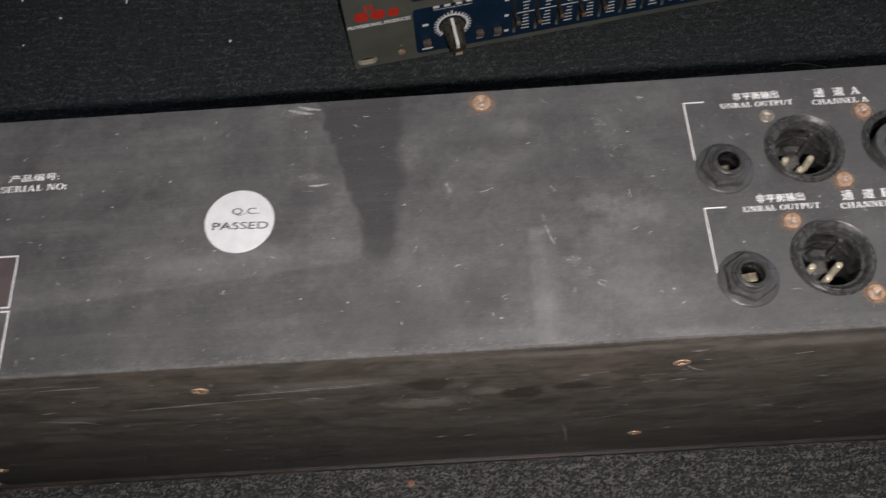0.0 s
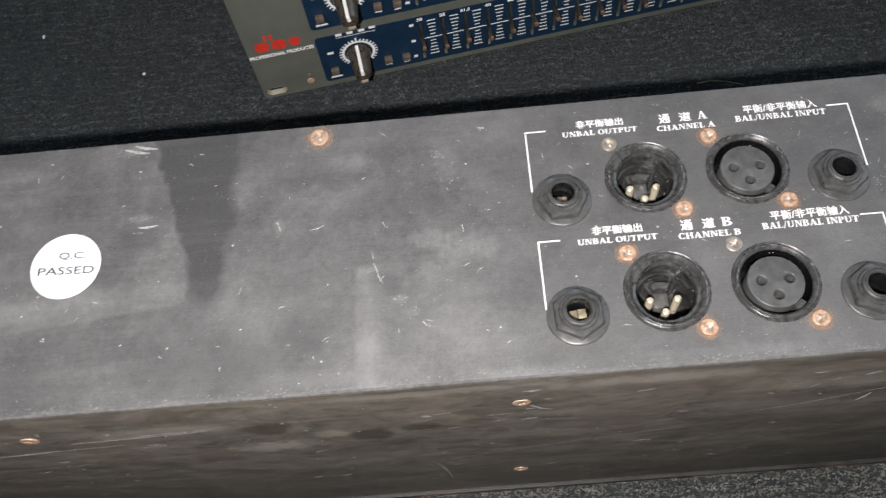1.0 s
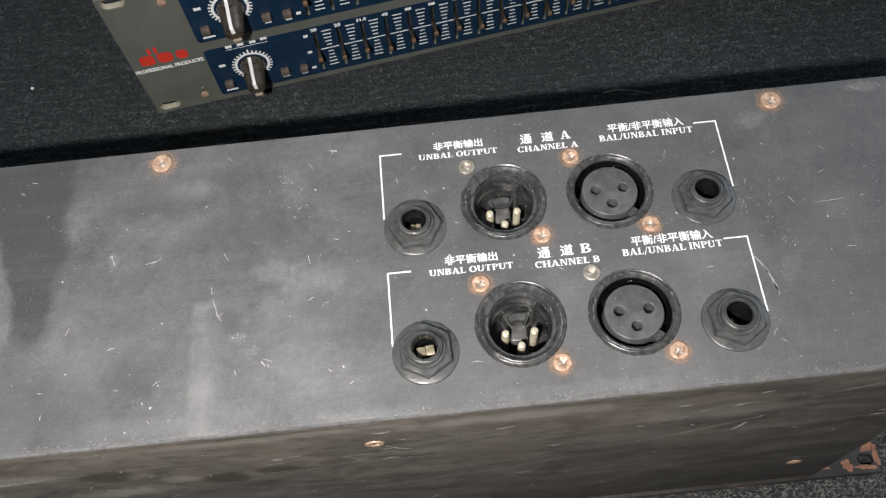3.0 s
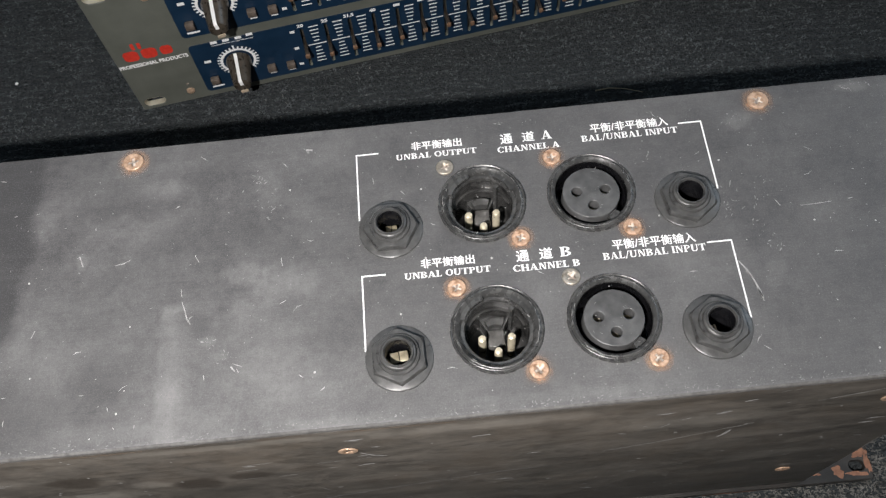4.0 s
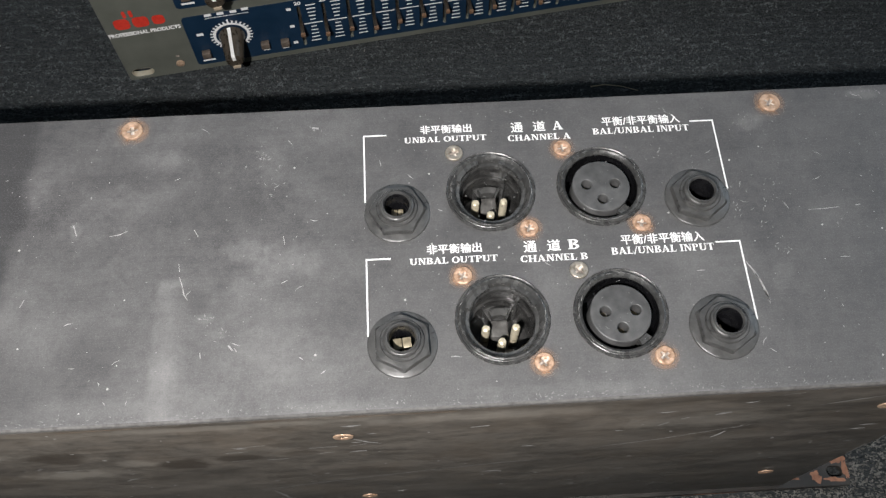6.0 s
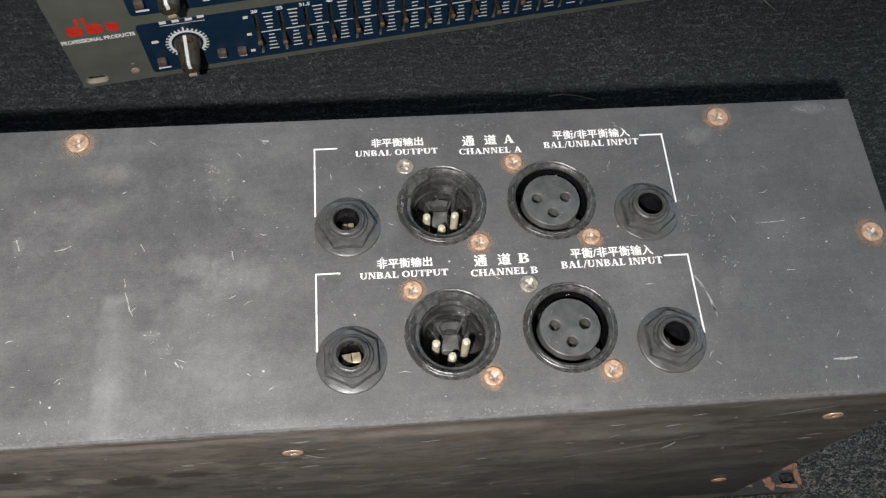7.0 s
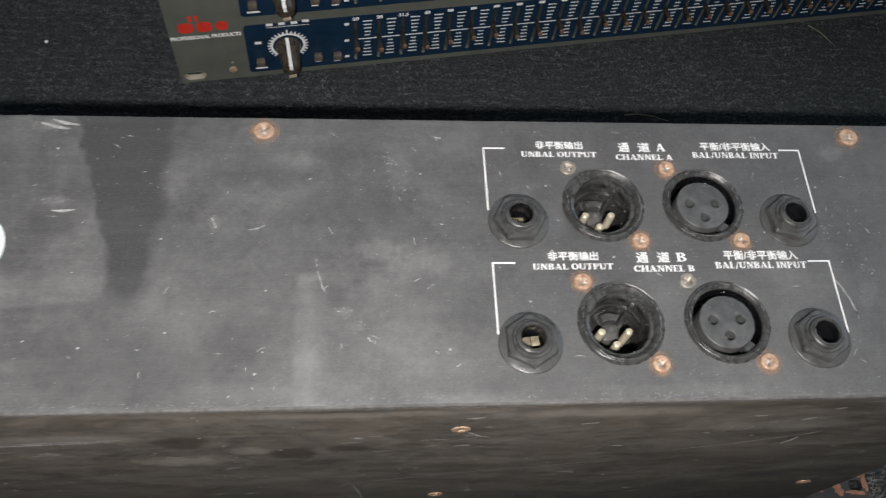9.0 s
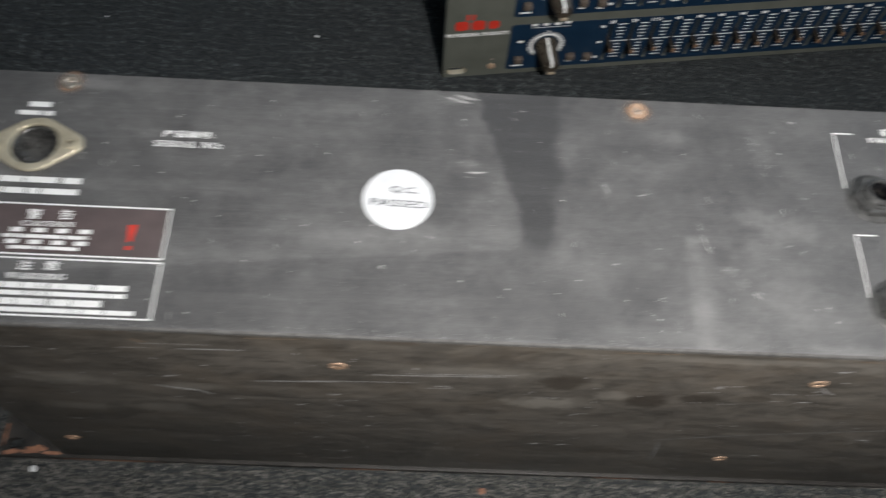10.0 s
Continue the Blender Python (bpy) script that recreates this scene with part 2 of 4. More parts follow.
def carpet_material():
    n = Nodes("charcoal_carpet_backing")
    a = n.noise(1.0, 4.0, 0.7, n.stretch((420, 900, 900)))
    b = n.noise(55.0, 3.0)
    col = n.mix(n.rng(a, 0.35, 0.7), (0.011, 0.0135, 0.0145), (0.064, 0.070, 0.072))
    col = n.mix(n.rng(b, 0.4, 0.7, 0, 0.4), col, (0.052, 0.058, 0.061))
    return n.done(col, 0.95, 0.0, a, 0.0012, 0.2)


def fibre_material():
    n = Nodes("charcoal_carpet_pile")
    r = n.rand(island=True)
    col = n.mix(n.rng(r, 0.0, 0.95), (0.042, 0.047, 0.050), (0.068, 0.075, 0.079))
    col = n.mix(n.rng(r, 0.990, 1.0), col, (0.20, 0.195, 0.185))
    clump = n.noise(1.0, 5.0, 0.72, n.stretch((150, 330, 150)))
    col = n.mix(n.rng(clump, 0.48, 0.68, 0, 0.75), col, (0.172, 0.184, 0.188))
    col = n.mix(n.rng(clump, 0.36, 0.48, 0.75, 0), col, (0.012, 0.016, 0.018))
    col = n.mix(n.rng(n.noise(32.0, 3.0), 0.42, 0.66, 0, 0.35), col, (0.032, 0.037, 0.041))
    # light painted in before the unit: dusty is its warmer, paler tone
    y = n.xyz()[1]
    dusty = n.mix(n.rng(clump, 0.30, 0.72), (0.050, 0.048, 0.042), (0.270, 0.256, 0.232))
    col = n.mix(n.rng(y, 0.02, -0.05, 0, 0.72, True), col, dusty)
    return n.done(col, 0.95, 0.0, spec=0.08)


PANEL = rear_panel_material()
COVER = chassis_material()
BLACK = plain("black_moulded_plastic", (0.026, 0.026, 0.026), (0.070, 0.070, 0.068), 520, (0.15, 0.38), 0.0, 0.00006)
MOULD = plain("grey_moulded_key", (0.035, 0.035, 0.033), (0.120, 0.116, 0.110), 520, (0.10, 0.28))
NUT = plain("dusty_black_nut", (0.034, 0.034, 0.034), (0.080, 0.080, 0.078), 520, (0.24, 0.42), 0.0, 0.00005)
LEAF = plain("tarnished_leaf", (0.20, 0.17, 0.11), (0.42, 0.37, 0.27), 500, (0.35, 0.5), 0.5)
INSERT = plain("dusty_black_insert", (0.045, 0.045, 0.045), (0.10, 0.10, 0.10), 320, (0.28, 0.5))
# near black: the shade down sockets and bores is put into this colour
DEEP = plain("shade_black_inside", (0.005, 0.005, 0.006), (0.010, 0.010, 0.011), 400, (0.2, 0.35))
# black plastic mottled darker for the shade inside, paler for soft reflections
SLEEVE = plain("shaded_glossy_sleeve", (0.012, 0.012, 0.012), (0.060, 0.059, 0.057), 360, (0.07, 0.24))
FRONT = plain("black_front_plate_paint", (0.016, 0.015, 0.014), (0.040, 0.036, 0.032), 120, (0.4, 0.6))
RUST = rust_material("rusted_screw", (0.27, 0.145, 0.080), (0.62, 0.42, 0.30))
ZINC = rust_material("tarnished_screw", (0.26, 0.23, 0.19), (0.48, 0.45, 0.40), 0.7)
HALO = halo_material()
# dark recess; metal glints are painted as the near-white half of the mottle
SLOT = plain("glint_mottled_recess", (0.05, 0.026, 0.014), (0.90, 0.80, 0.70), 900, (0.15, 0.3), 0.15)
PIN = plain("tarnished_silver_pin", (0.42, 0.37, 0.26), (0.66, 0.60, 0.46), 700, (0.22, 0.40), 0.25)
STEEL = plain("plated_flange", (0.46, 0.41, 0.30), (0.64, 0.58, 0.45), 250, (0.28, 0.45), 0.45)
INK = plain("white_ink", (0.74, 0.74, 0.73), (0.86, 0.86, 0.85), 1500, (0.5, 0.7))
RED = plain("red_ink", (0.50, 0.030, 0.018), (0.66, 0.05, 0.03), 700, (0.45, 0.6))
REDFILM = plain("dull_red_print", (0.078, 0.061, 0.061), (0.110, 0.083, 0.082), 200, (0.5, 0.65))
PAPER = plain("white_paper_sticker", (0.60, 0.61, 0.63), (0.71, 0.72, 0.73), 220, (0.5, 0.65))
TYPE = plain("dark_grey_print", (0.045, 0.045, 0.05), (0.08, 0.08, 0.09), 900)
SCRATCH = plain("pale_scratch", (0.21, 0.205, 0.20), (0.46, 0.45, 0.44), 800, (0.5, 0.7))
SMUDGE = plain("grey_dust_smudge", (0.13, 0.128, 0.125), (0.30, 0.295, 0.29), 900, (0.5, 0.7))
FOLDED = plain("worn_dusty_fold", (0.080, 0.077, 0.074), (0.150, 0.146, 0.142), 700, (0.62, 0.85), 0.0, 0.00010, 0.25)
SCUFF = plain("grey_scuff", (0.10, 0.10, 0.098), (0.26, 0.255, 0.25), 700, (0.4, 0.6))
WORN = plain("worn_brown_edge", (0.13, 0.09, 0.06), (0.27, 0.20, 0.14), 600, (0.5, 0.7))
PRIMER = plain("orange_bare_primer", (0.17, 0.075, 0.042), (0.34, 0.165, 0.10), 420, (0.6, 0.8))
GREY = plain("warm_grey_faceplate", (0.094, 0.100, 0.085), (0.126, 0.132, 0.113), 90, (0.38, 0.52), 0.0, 0.00004)
BLUE = plain("navy_blue_panel", (0.005, 0.019, 0.042), (0.008, 0.027, 0.058), 140, (0.35, 0.5))
CASE = plain("black_case", (0.012, 0.012, 0.013), (0.03, 0.03, 0.03), 120, (0.4, 0.6))
# tan tone of the glint on the knobs' ends
TAN = plain("tan_knob_glint", (0.30, 0.24, 0.17), (0.48, 0.40, 0.30), 500, (0.35, 0.5))
KNOB = plain("dark_grey_knob", (0.024, 0.020, 0.016), (0.070, 0.058, 0.044), 400, (0.20, 0.38))
TAB = plain("brown_slider_tab", (0.014, 0.012, 0.010), (0.040, 0.031, 0.023), 500, (0.3, 0.45))
BUTTON = plain("dull_brown_button", (0.060, 0.048, 0.038), (0.150, 0.120, 0.098), 300, (0.4, 0.55))
CARPET = carpet_material()
PILE = fibre_material()
# pale, so that the unseen walls bounce lamp light into the shadows
WALL = plain("off_white_bounce_walls", (0.72, 0.71, 0.69), (0.80, 0.79, 0.77), 6, (0.7, 0.85))


# ---- mesh helpers ----
def mesh_of(name, bm, smooth=False):
    me = bpy.data.meshes.new(name)
    bmesh.ops.recalc_face_normals(bm, faces=bm.faces)
    bm.to_mesh(me)
    bm.free()
    if smooth:
        me.polygons.foreach_set("use_smooth", [True] * len(me.polygons))
        me.set_sharp_from_angle(angle=radians(38))
    return me


def part(name, me, material, parent, label="", at=None, smooth=True):
    """Links a mesh (or bmesh) as one object under a thing or part."""
    if isinstance(me, bmesh.types.BMesh):
        me = mesh_of(name, me, smooth)
    if not me.materials:
        me.materials.append(material)
    ob = new(name, me)
    ob.parent = parent
    if at is not None:
        ob.matrix_local = at
    return tagged(ob, label)


def move(me, m):
    me.transform(m)
    return me


def box(bm, x0, x1, y0, y1, z0, z1, bevel=0.0, seg=2):
    r = bmesh.ops.create_cube(bm, size=1.0)
    vs = r["verts"]
    for v in vs:
        v.co = Vector((x0 + (v.co.x + 0.5) * (x1 - x0), y0 + (v.co.y + 0.5) * (y1 - y0), z0 + (v.co.z + 0.5) * (z1 - z0)))
    if bevel:
        es = list({e for v in vs for e in v.link_edges})
        bmesh.ops.bevel(bm, geom=es, offset=bevel, segments=seg, affect="EDGES", profile=0.5)
    return bm


def boxed(*a, **k):
    return box(bmesh.new(), *a, **k)


def lathe(profile, seg=40, bm=None, closed=False):
    """Turns (radius, height) pairs about the z axis."""
    bm = bm or bmesh.new()
    rings = []
    for r, z in profile:
        if r < 1e-6:
            rings.append([bm.verts.new((0, 0, z))])
        else:
            rings.append([bm.verts.new((r * math.cos(2 * math.pi * k / seg), r * math.sin(2 * math.pi * k / seg), z)) for k in range(seg)])
    pairs = list(zip(rings, rings[1:])) + ([(rings[-1], rings[0])] if closed else [])
    for a, b in pairs:
        for k in range(seg):
            q = [a[k % len(a)], a[(k + 1) % len(a)], b[(k + 1) % len(b)], b[k % len(b)]]
            q = list(dict.fromkeys(q))
            if len(q) > 2:
                bm.faces.new(q)
    return bm


def circle(cx, cy, r, seg=36):
    return [(cx + r * math.cos(2 * math.pi * k / seg), cy + r * math.sin(2 * math.pi * k / seg)) for k in range(seg)]


def rounded(x0, x1, y0, y1, r, seg=6):
    pts = []
    for cx, cy, a in ((x1 - r, y1 - r, 0), (x0 + r, y1 - r, 90), (x0 + r, y0 + r, 180), (x1 - r, y0 + r, 270)):
        pts += [(cx + r * math.cos(radians(a + 90 * k / seg)), cy + r * math.sin(radians(a + 90 * k / seg))) for k in range(seg + 1)]
    return pts


def from_curve(cu):
    ob = new("temp", cu)
    dg = bpy.context.evaluated_depsgraph_get()
    me = bpy.data.meshes.new_from_object(ob.evaluated_get(dg))
    bpy.data.objects.remove(ob)
    bpy.data.curves.remove(cu)
    me.materials.clear()
    return me


def plate(name, loops, z0, z1, bevel=0.0):
    """A flat plate with holes: the first loop is its outline, the others are cut out."""
    cu = bpy.data.curves.new(name, "CURVE")
    cu.dimensions, cu.fill_mode = "2D", "BOTH"
    cu.extrude = (z1 - z0) / 2 - bevel
    cu.bevel_depth, cu.bevel_resolution, cu.offset = bevel, 2, -bevel
    for loop in loops:
        sp = cu.splines.new("POLY")
        sp.points.add(len(loop) - 1)
        for p, (x, y) in zip(sp.points, loop):
            p.co = (x, y, 0, 1)
        sp.use_cyclic_u = True
    me = from_curve(cu)
    me.name = name
    me.transform(Matrix.Translation((0, 0, (z0 + z1) / 2)))
    return me


def lettering(body, x0, x1, y0, y1, z, spread=1.0, bold=0.02, heavy=0.0):
    """Printed words that fill the given rectangle."""
    cu = bpy.data.curves.new("words", "FONT")
    cu.body, cu.size, cu.resolution_u, cu.space_character = body, 1.0, 3, spread
    cu.offset = bold
    me = from_curve(cu)
    co = np.array([v.co for v in me.vertices])
    if len(co) == 0:
        return mesh_of("words", boxed(x0, x1, y0, y1, z, z + 0.00003))
    lo, hi = co.min(0), co.max(0)
    if heavy:
        bm = bmesh.new()
        for k, (dx, dy) in enumerate(((-heavy, 0), (heavy, 0), (0, -heavy * 0.6), (0, heavy * 0.6))):
            one = me.copy()
            one.transform(Matrix.Translation((dx, dy, 0.00002 * k / 0.003)))
            bm.from_mesh(one)
            bpy.data.meshes.remove(one)
        bm.to_mesh(me)
        bm.free()
    sx, sy = (x1 - x0) / (hi[0] - lo[0]), (y1 - y0) / max(1e-6, hi[1] - lo[1])
    me.transform(Matrix.Translation((x0, y0, z)) @ Matrix.Diagonal((sx, sy, 0.001, 1)) @ Matrix.Translation((-lo[0], -lo[1], 0)))
    return me


def serif_glyph(ch):
    """Width and outlines of one bold serif capital, one unit high."""
    T, t, s = 0.21, 0.10, 0.075
    rc = lambda x0, x1, y0, y1: [(x0, y0), (x1, y0), (x1, y1), (x0, y1)]
    foot = lambda x, w=T: rc(x - 0.08, x + w + 0.08, 0, s)
    head = lambda x, w=T: rc(x - 0.08, x + w + 0.08, 1 - s, 1)
    stem = lambda x: [rc(x, x + T, 0, 1), foot(x), head(x)]

    def bow(cx, cy, rx, ry, a0, a1, thick=T, n=14):
        out = []
        for k in range(n):
            q = []
            for a, ins in ((a0 + (a1 - a0) * k / n, 0), (a0 + (a1 - a0) * (k + 1) / n, 0), (a0 + (a1 - a0) * (k + 1) / n, 1), (a0 + (a1 - a0) * k / n, 1)):
                q.append((cx + (rx - ins * thick) * math.cos(radians(a)), cy + (ry - ins * t) * math.sin(radians(a))))
            out.append(q)
        return out
    if ch == "I":
        return 0.37, stem(0.08)
    if ch == "L":
        return 0.66, stem(0.08) + [rc(0.29, 0.62, 0, t), [(0.56, t), (0.62, t), (0.66, 0.34), (0.62, 0.34)]]
    if ch == "T":
        return 0.76, [rc(0.275, 0.275 + T, 0, 1), foot(0.275), rc(0.0, 0.76, 1 - t, 1), rc(0.0, 0.055, 0.70, 1 - t), rc(0.705, 0.76, 0.70, 1 - t)]
    if ch == "E":
        return 0.68, stem(0.08) + [rc(0.29, 0.63, 0, t), rc(0.29, 0.60, 1 - t, 1), rc(0.29, 0.48, 0.46, 0.55), rc(0.46, 0.51, 0.36, 0.65), rc(0.60, 0.65, 0, 0.30), rc(0.58, 0.63, 0.72, 1)]
    if ch == "H":
        return 0.88, stem(0.08) + stem(0.59) + [rc(0.29, 0.59, 0.46, 0.55)]
    if ch == "N":
        return 0.86, [rc(0.11, 0.11 + t, 0, 1), foot(0.11, t), rc(0.0, 0.2, 1 - s, 1), [(0.11, 1), (0.35, 1), (0.75, 0), (0.60, 0)], rc(0.66, 0.66 + t, 0, 1), head(0.66, t)]
    if ch == "U":
        return 0.84, [rc(0.08, 0.08 + T, 0.3, 1), head(0.08), rc(0.63, 0.63 + t, 0.3, 1), head(0.63, t)] + bow(0.405, 0.30, 0.325, 0.31, 180, 360, 0.16)
    if ch == "O":
        return 0.84, bow(0.42, 0.5, 0.42, 0.51, 0, 360, T, 28)
    if ch == "C":
        return 0.76, bow(0.42, 0.5, 0.42, 0.51, 42, 322, T, 22) + [rc(0.67, 0.73, 0.66, 1.0)]
    if ch == "B":
        return 0.74, stem(0.08) + bow(0.34, 0.765, 0.33, 0.24, -90, 90, 0.19) + bow(0.34, 0.27, 0.38, 0.27, -90, 90, 0.20)
    if ch == "P":
        return 0.70, stem(0.08) + bow(0.34, 0.73, 0.35, 0.27, -90, 90, 0.20)
    if ch == "A":
        return 0.88, [[(0.33, 1), (0.50, 1), (0.83, 0), (0.58, 0)], [(0.36, 1), (0.44, 1), (0.19, 0), (0.09, 0)], rc(0.2, 0.62, 0.27, 0.36), rc(0.0, 0.29, 0, s), rc(0.49, 0.90, 0, s)]
    if ch == "R":
        return 0.80, stem(0.08) + bow(0.34, 0.75, 0.33, 0.25, -90, 90, 0.20) + [[(0.36, 0.50), (0.54, 0.52), (0.80, 0.0), (0.58, 0.0)]]
    if ch == "G":
        return 0.82, bow(0.42, 0.5, 0.42, 0.51, 42, 318, T, 22) + [rc(0.56, 0.74, 0.05, 0.42), rc(0.48, 0.82, 0.38, 0.45), rc(0.67, 0.73, 0.68, 1.0)]
    if ch == "S":
        return 0.60, bow(0.30, 0.74, 0.29, 0.26, 20, 270, 0.15) + bow(0.30, 0.27, 0.30, 0.27, -160, 90, 0.17) + [rc(0.50, 0.55, 0.70, 1.0), rc(0.02, 0.07, 0.0, 0.32)]
    if ch == "W":
        return 1.14, [[(0.06, 1), (0.29, 1), (0.45, 0), (0.33, 0)], [(0.52, 1), (0.61, 1), (0.44, 0), (0.36, 0)], [(0.46, 1), (0.68, 1), (0.84, 0), (0.72, 0)], [(0.97, 1), (1.06, 1), (0.83, 0), (0.75, 0)], rc(0.0, 0.36, 1 - s, 1), rc(0.42, 0.74, 1 - s, 1), rc(0.88, 1.14, 1 - s, 1)]
    if ch == ":":
        return 0.22, [rc(0.0, 0.2, 0, 0.2), rc(0.0, 0.2, 0.5, 0.7)]
    if ch == "/":
        return 0.40, [[(0.0, -0.1), (0.10, -0.1), (0.42, 1.05), (0.32, 1.05)]]
    return 0.30, []


def serif_lettering(body, x0, x1, y0, y1, z):
    """Printed serif capitals that fill the given rectangle."""
    bm, at, k = bmesh.new(), 0.0, 0
    total = sum(serif_glyph(c)[0] + 0.045 for c in body) - 0.045
    for c in body:
        w, loops = serif_glyph(c)
        for loop in loops:
            vs = [bm.verts.new((x0 + (at + px) * (x1 - x0) / total, y0 + py * (y1 - y0), z + 0.000002 * (k % 9))) for px, py in loop]
            f = bm.faces.new(vs)
            f.normal_update()
            if f.normal.z < 0:
                f.normal_flip()
            k += 1
        at += w + 0.045
    me = bpy.data.meshes.new("words")
    bm.to_mesh(me)
    bm.free()
    return me


def bars(rects, z, jag=0.0):
    bm = bmesh.new()
    for x0, x1, y0, y1 in rects:
        vs = [bm.verts.new((x, y, z)) for x, y in ((x0, y0), (x1, y0), (x1, y1), (x0, y1))]
        bm.faces.new(vs)
    return bm


def thing(name, label, category, at=None, group=""):
    ob = new(name)
    ob.empty_display_size = 0.02
    if at is not None:
        ob.matrix_world = at
    return tagged(ob, label, category, group)


FACE = Matrix.Rotation(radians(90), 4, "X")        # lays a plate's top towards -y
SIDE = Matrix.Rotation(radians(90), 4, "X")

# ---- the room ----
bm = bmesh.new()
box(bm, -1.8, 1.8, -1.8, 1.8, -0.03, -0.0012)
floor = new("floor", mesh_of("floor", bm))
floor.data.materials.append(CARPET)
tagged(floor, "charcoal grey flecked carpet floor", "floor", kind="structure")


def wall(name, x0, x1, y0, y1, hole=None):
    """A wall; hole gives the ends of a window along the wall, its sill and its head."""
    bm = bmesh.new()
    if hole is None:
        box(bm, x0, x1, y0, y1, -0.0012, 2.5)
    else:
        a0, a1, b0, b1 = hole
        along_x = x1 - x0 > y1 - y0
        c0, c1 = (x0, x1) if along_x else (y0, y1)
        for u0, u1, z0, z1 in ((c0, a0, -0.0012, 2.5), (a1, c1, -0.0012, 2.5), (a0, a1, -0.0012, b0), (a0, a1, b1, 2.5)):
            box(bm, *((u0, u1, y0, y1) if along_x else (x0, x1, u0, u1)), z0, z1)
    ob = new(name, mesh_of(name, bm))
    ob.data.materials.append(WALL)
    return tagged(ob, "plain off-white wall, unseen, added to bounce light", "wall", kind="structure")


# walls and ceiling are added out of view; the north opening serves the fill
wall("unseen_wall_north", -1.9, 1.9, 1.8, 1.9, (-0.6, 0.4, 0.9, 2.1))
wall("unseen_wall_south", -1.9, 1.9, -1.9, -1.8)
wall("unseen_wall_west", -1.9, -1.8, -1.8, 1.8)
wall("unseen_wall_east", 1.8, 1.9, -1.8, 1.8, (0.4, 1.4, 0.9, 2.1))
ceiling = new("ceiling", mesh_of("ceiling", boxed(-1.9, 1.9, -1.9, 1.9, 2.5, 2.6)))
ceiling.data.materials.append(WALL)
tagged(ceiling, "plain off-white ceiling, unseen, added to bounce light", "ceiling", kind="structure")

# ---- the black rack unit, standing on its front plate with the rear panel up ----
unit = thing("rack_unit", "dusty black metal rack audio unit standing rear panel up", "audio unit")
X0, X1, Y0, Y1 = -0.219, 0.219, -0.044, 0.0437
XLR = [(0.0970, 0.0148, "male"), (0.0970, -0.0220, "male"), (0.1270, 0.0148, "female"), (0.1270, -0.0220, "female")]
JACK = [(0.0716, 0.0095), (0.0716, -0.0273), (0.1524, 0.0098), (0.1524, -0.0270)]
DIN = (-0.190, 0.0152)
holes = [circle(x, y, 0.0102, 40) for x, y, k in XLR] + [circle(x, y, 0.0046, 24) for x, y in JACK] + [circle(*DIN, 0.0072, 32)]
FOLD = 0.0007
panel = part("rear_panel", plate("rear_panel", [[(X0, Y0 + FOLD), (X1, Y0 + FOLD), (X1, Y1), (X0, Y1)]] + holes, H - 0.0016, H), PANEL, unit, "dusty black rear panel with a clean run mark", smooth=False)
fold = bmesh.new()
fold_rows = []
for k in range(9):
    a = radians(90 + 90 * k / 8)
    fold_rows.append([fold.verts.new((x, Y0 + FOLD + FOLD * math.cos(a), H - FOLD + FOLD * math.sin(a))) for x in (X0, X1)])
fold_rows.append([fold.verts.new((x, Y0, H - 0.0030)) for x in (X0, X1)])
for p, q in zip(fold_rows, fold_rows[1:]):
    fold.faces.new((p[0], p[1], q[1], q[0]))
part("folded_edge", fold, FOLDED, unit, "worn folded edge of the rear panel")

cover = bmesh.new()
box(cover, X0 + 0.0004, X1 - 0.0004, Y0 - 0.00004, Y0 + 0.0013, 0.0035, H - 0.0016, 0.00004)
part("cover_panel", cover, COVER, unit, "scratched grimy black cover panel")
part("cover_panel", boxed(X0 + 0.0004, X1 - 0.0004, Y1 - 0.0014, Y1 - 0.0002, 0.0035, H - 0.0022, 0.0003), COVER, unit)
part("end_panel", boxed(X0 + 0.0002, X0 + 0.0014, Y0 + 0.0015, Y1 - 0.0015, 0.0035, H - 0.0022, 0.0003), COVER, unit)
part("end_panel", boxed(X1 - 0.0014, X1 - 0.0002, Y0 + 0.0015, Y1 - 0.0015, 0.0035, H - 0.0022, 0.0003), COVER, unit)


def slot_loop(cx, cy, w, h):
    return rounded(cx - w / 2, cx + w / 2, cy - h / 2, cy + h / 2, h / 2 - 1e-5, 6)


front = plate("front_plate", [rounded(-0.2472, 0.2472, Y0 - 0.0016, Y1 + 0.001, 0.0008, 2)] +
              [slot_loop(s * 0.2418, y, 0.0064, 0.0042) for s in (-1, 1) for y in (-0.0398, 0.0345)], 0.0, 0.0034, 0.0004)
part("front_plate", front, FRONT, unit, "black front plate with worn rack ears", smooth=False)


def flake(cx, cy, z, rx, ry, seed, axis="z"):
    """A chip of missing paint with a ragged rim."""
    rnd = random.Random(seed)
    bm = bmesh.new()
    n = 30
    pts = []
    for k in range(n):
        a = 2 * math.pi * k / n
        r = 0.78 + 0.22 * math.sin(2 * a + seed) + 0.14 * math.sin(5 * a + 2 * seed) + rnd.uniform(-0.08, 0.08)
        pts.append((rx * r * math.cos(a), ry * r * math.sin(a)))
    vs = [bm.verts.new((cx + u, cy + v, z) if axis == "z" else (cx + u, z, cy + v)) for u, v in pts]
    bm.faces.new(vs)
    return bm


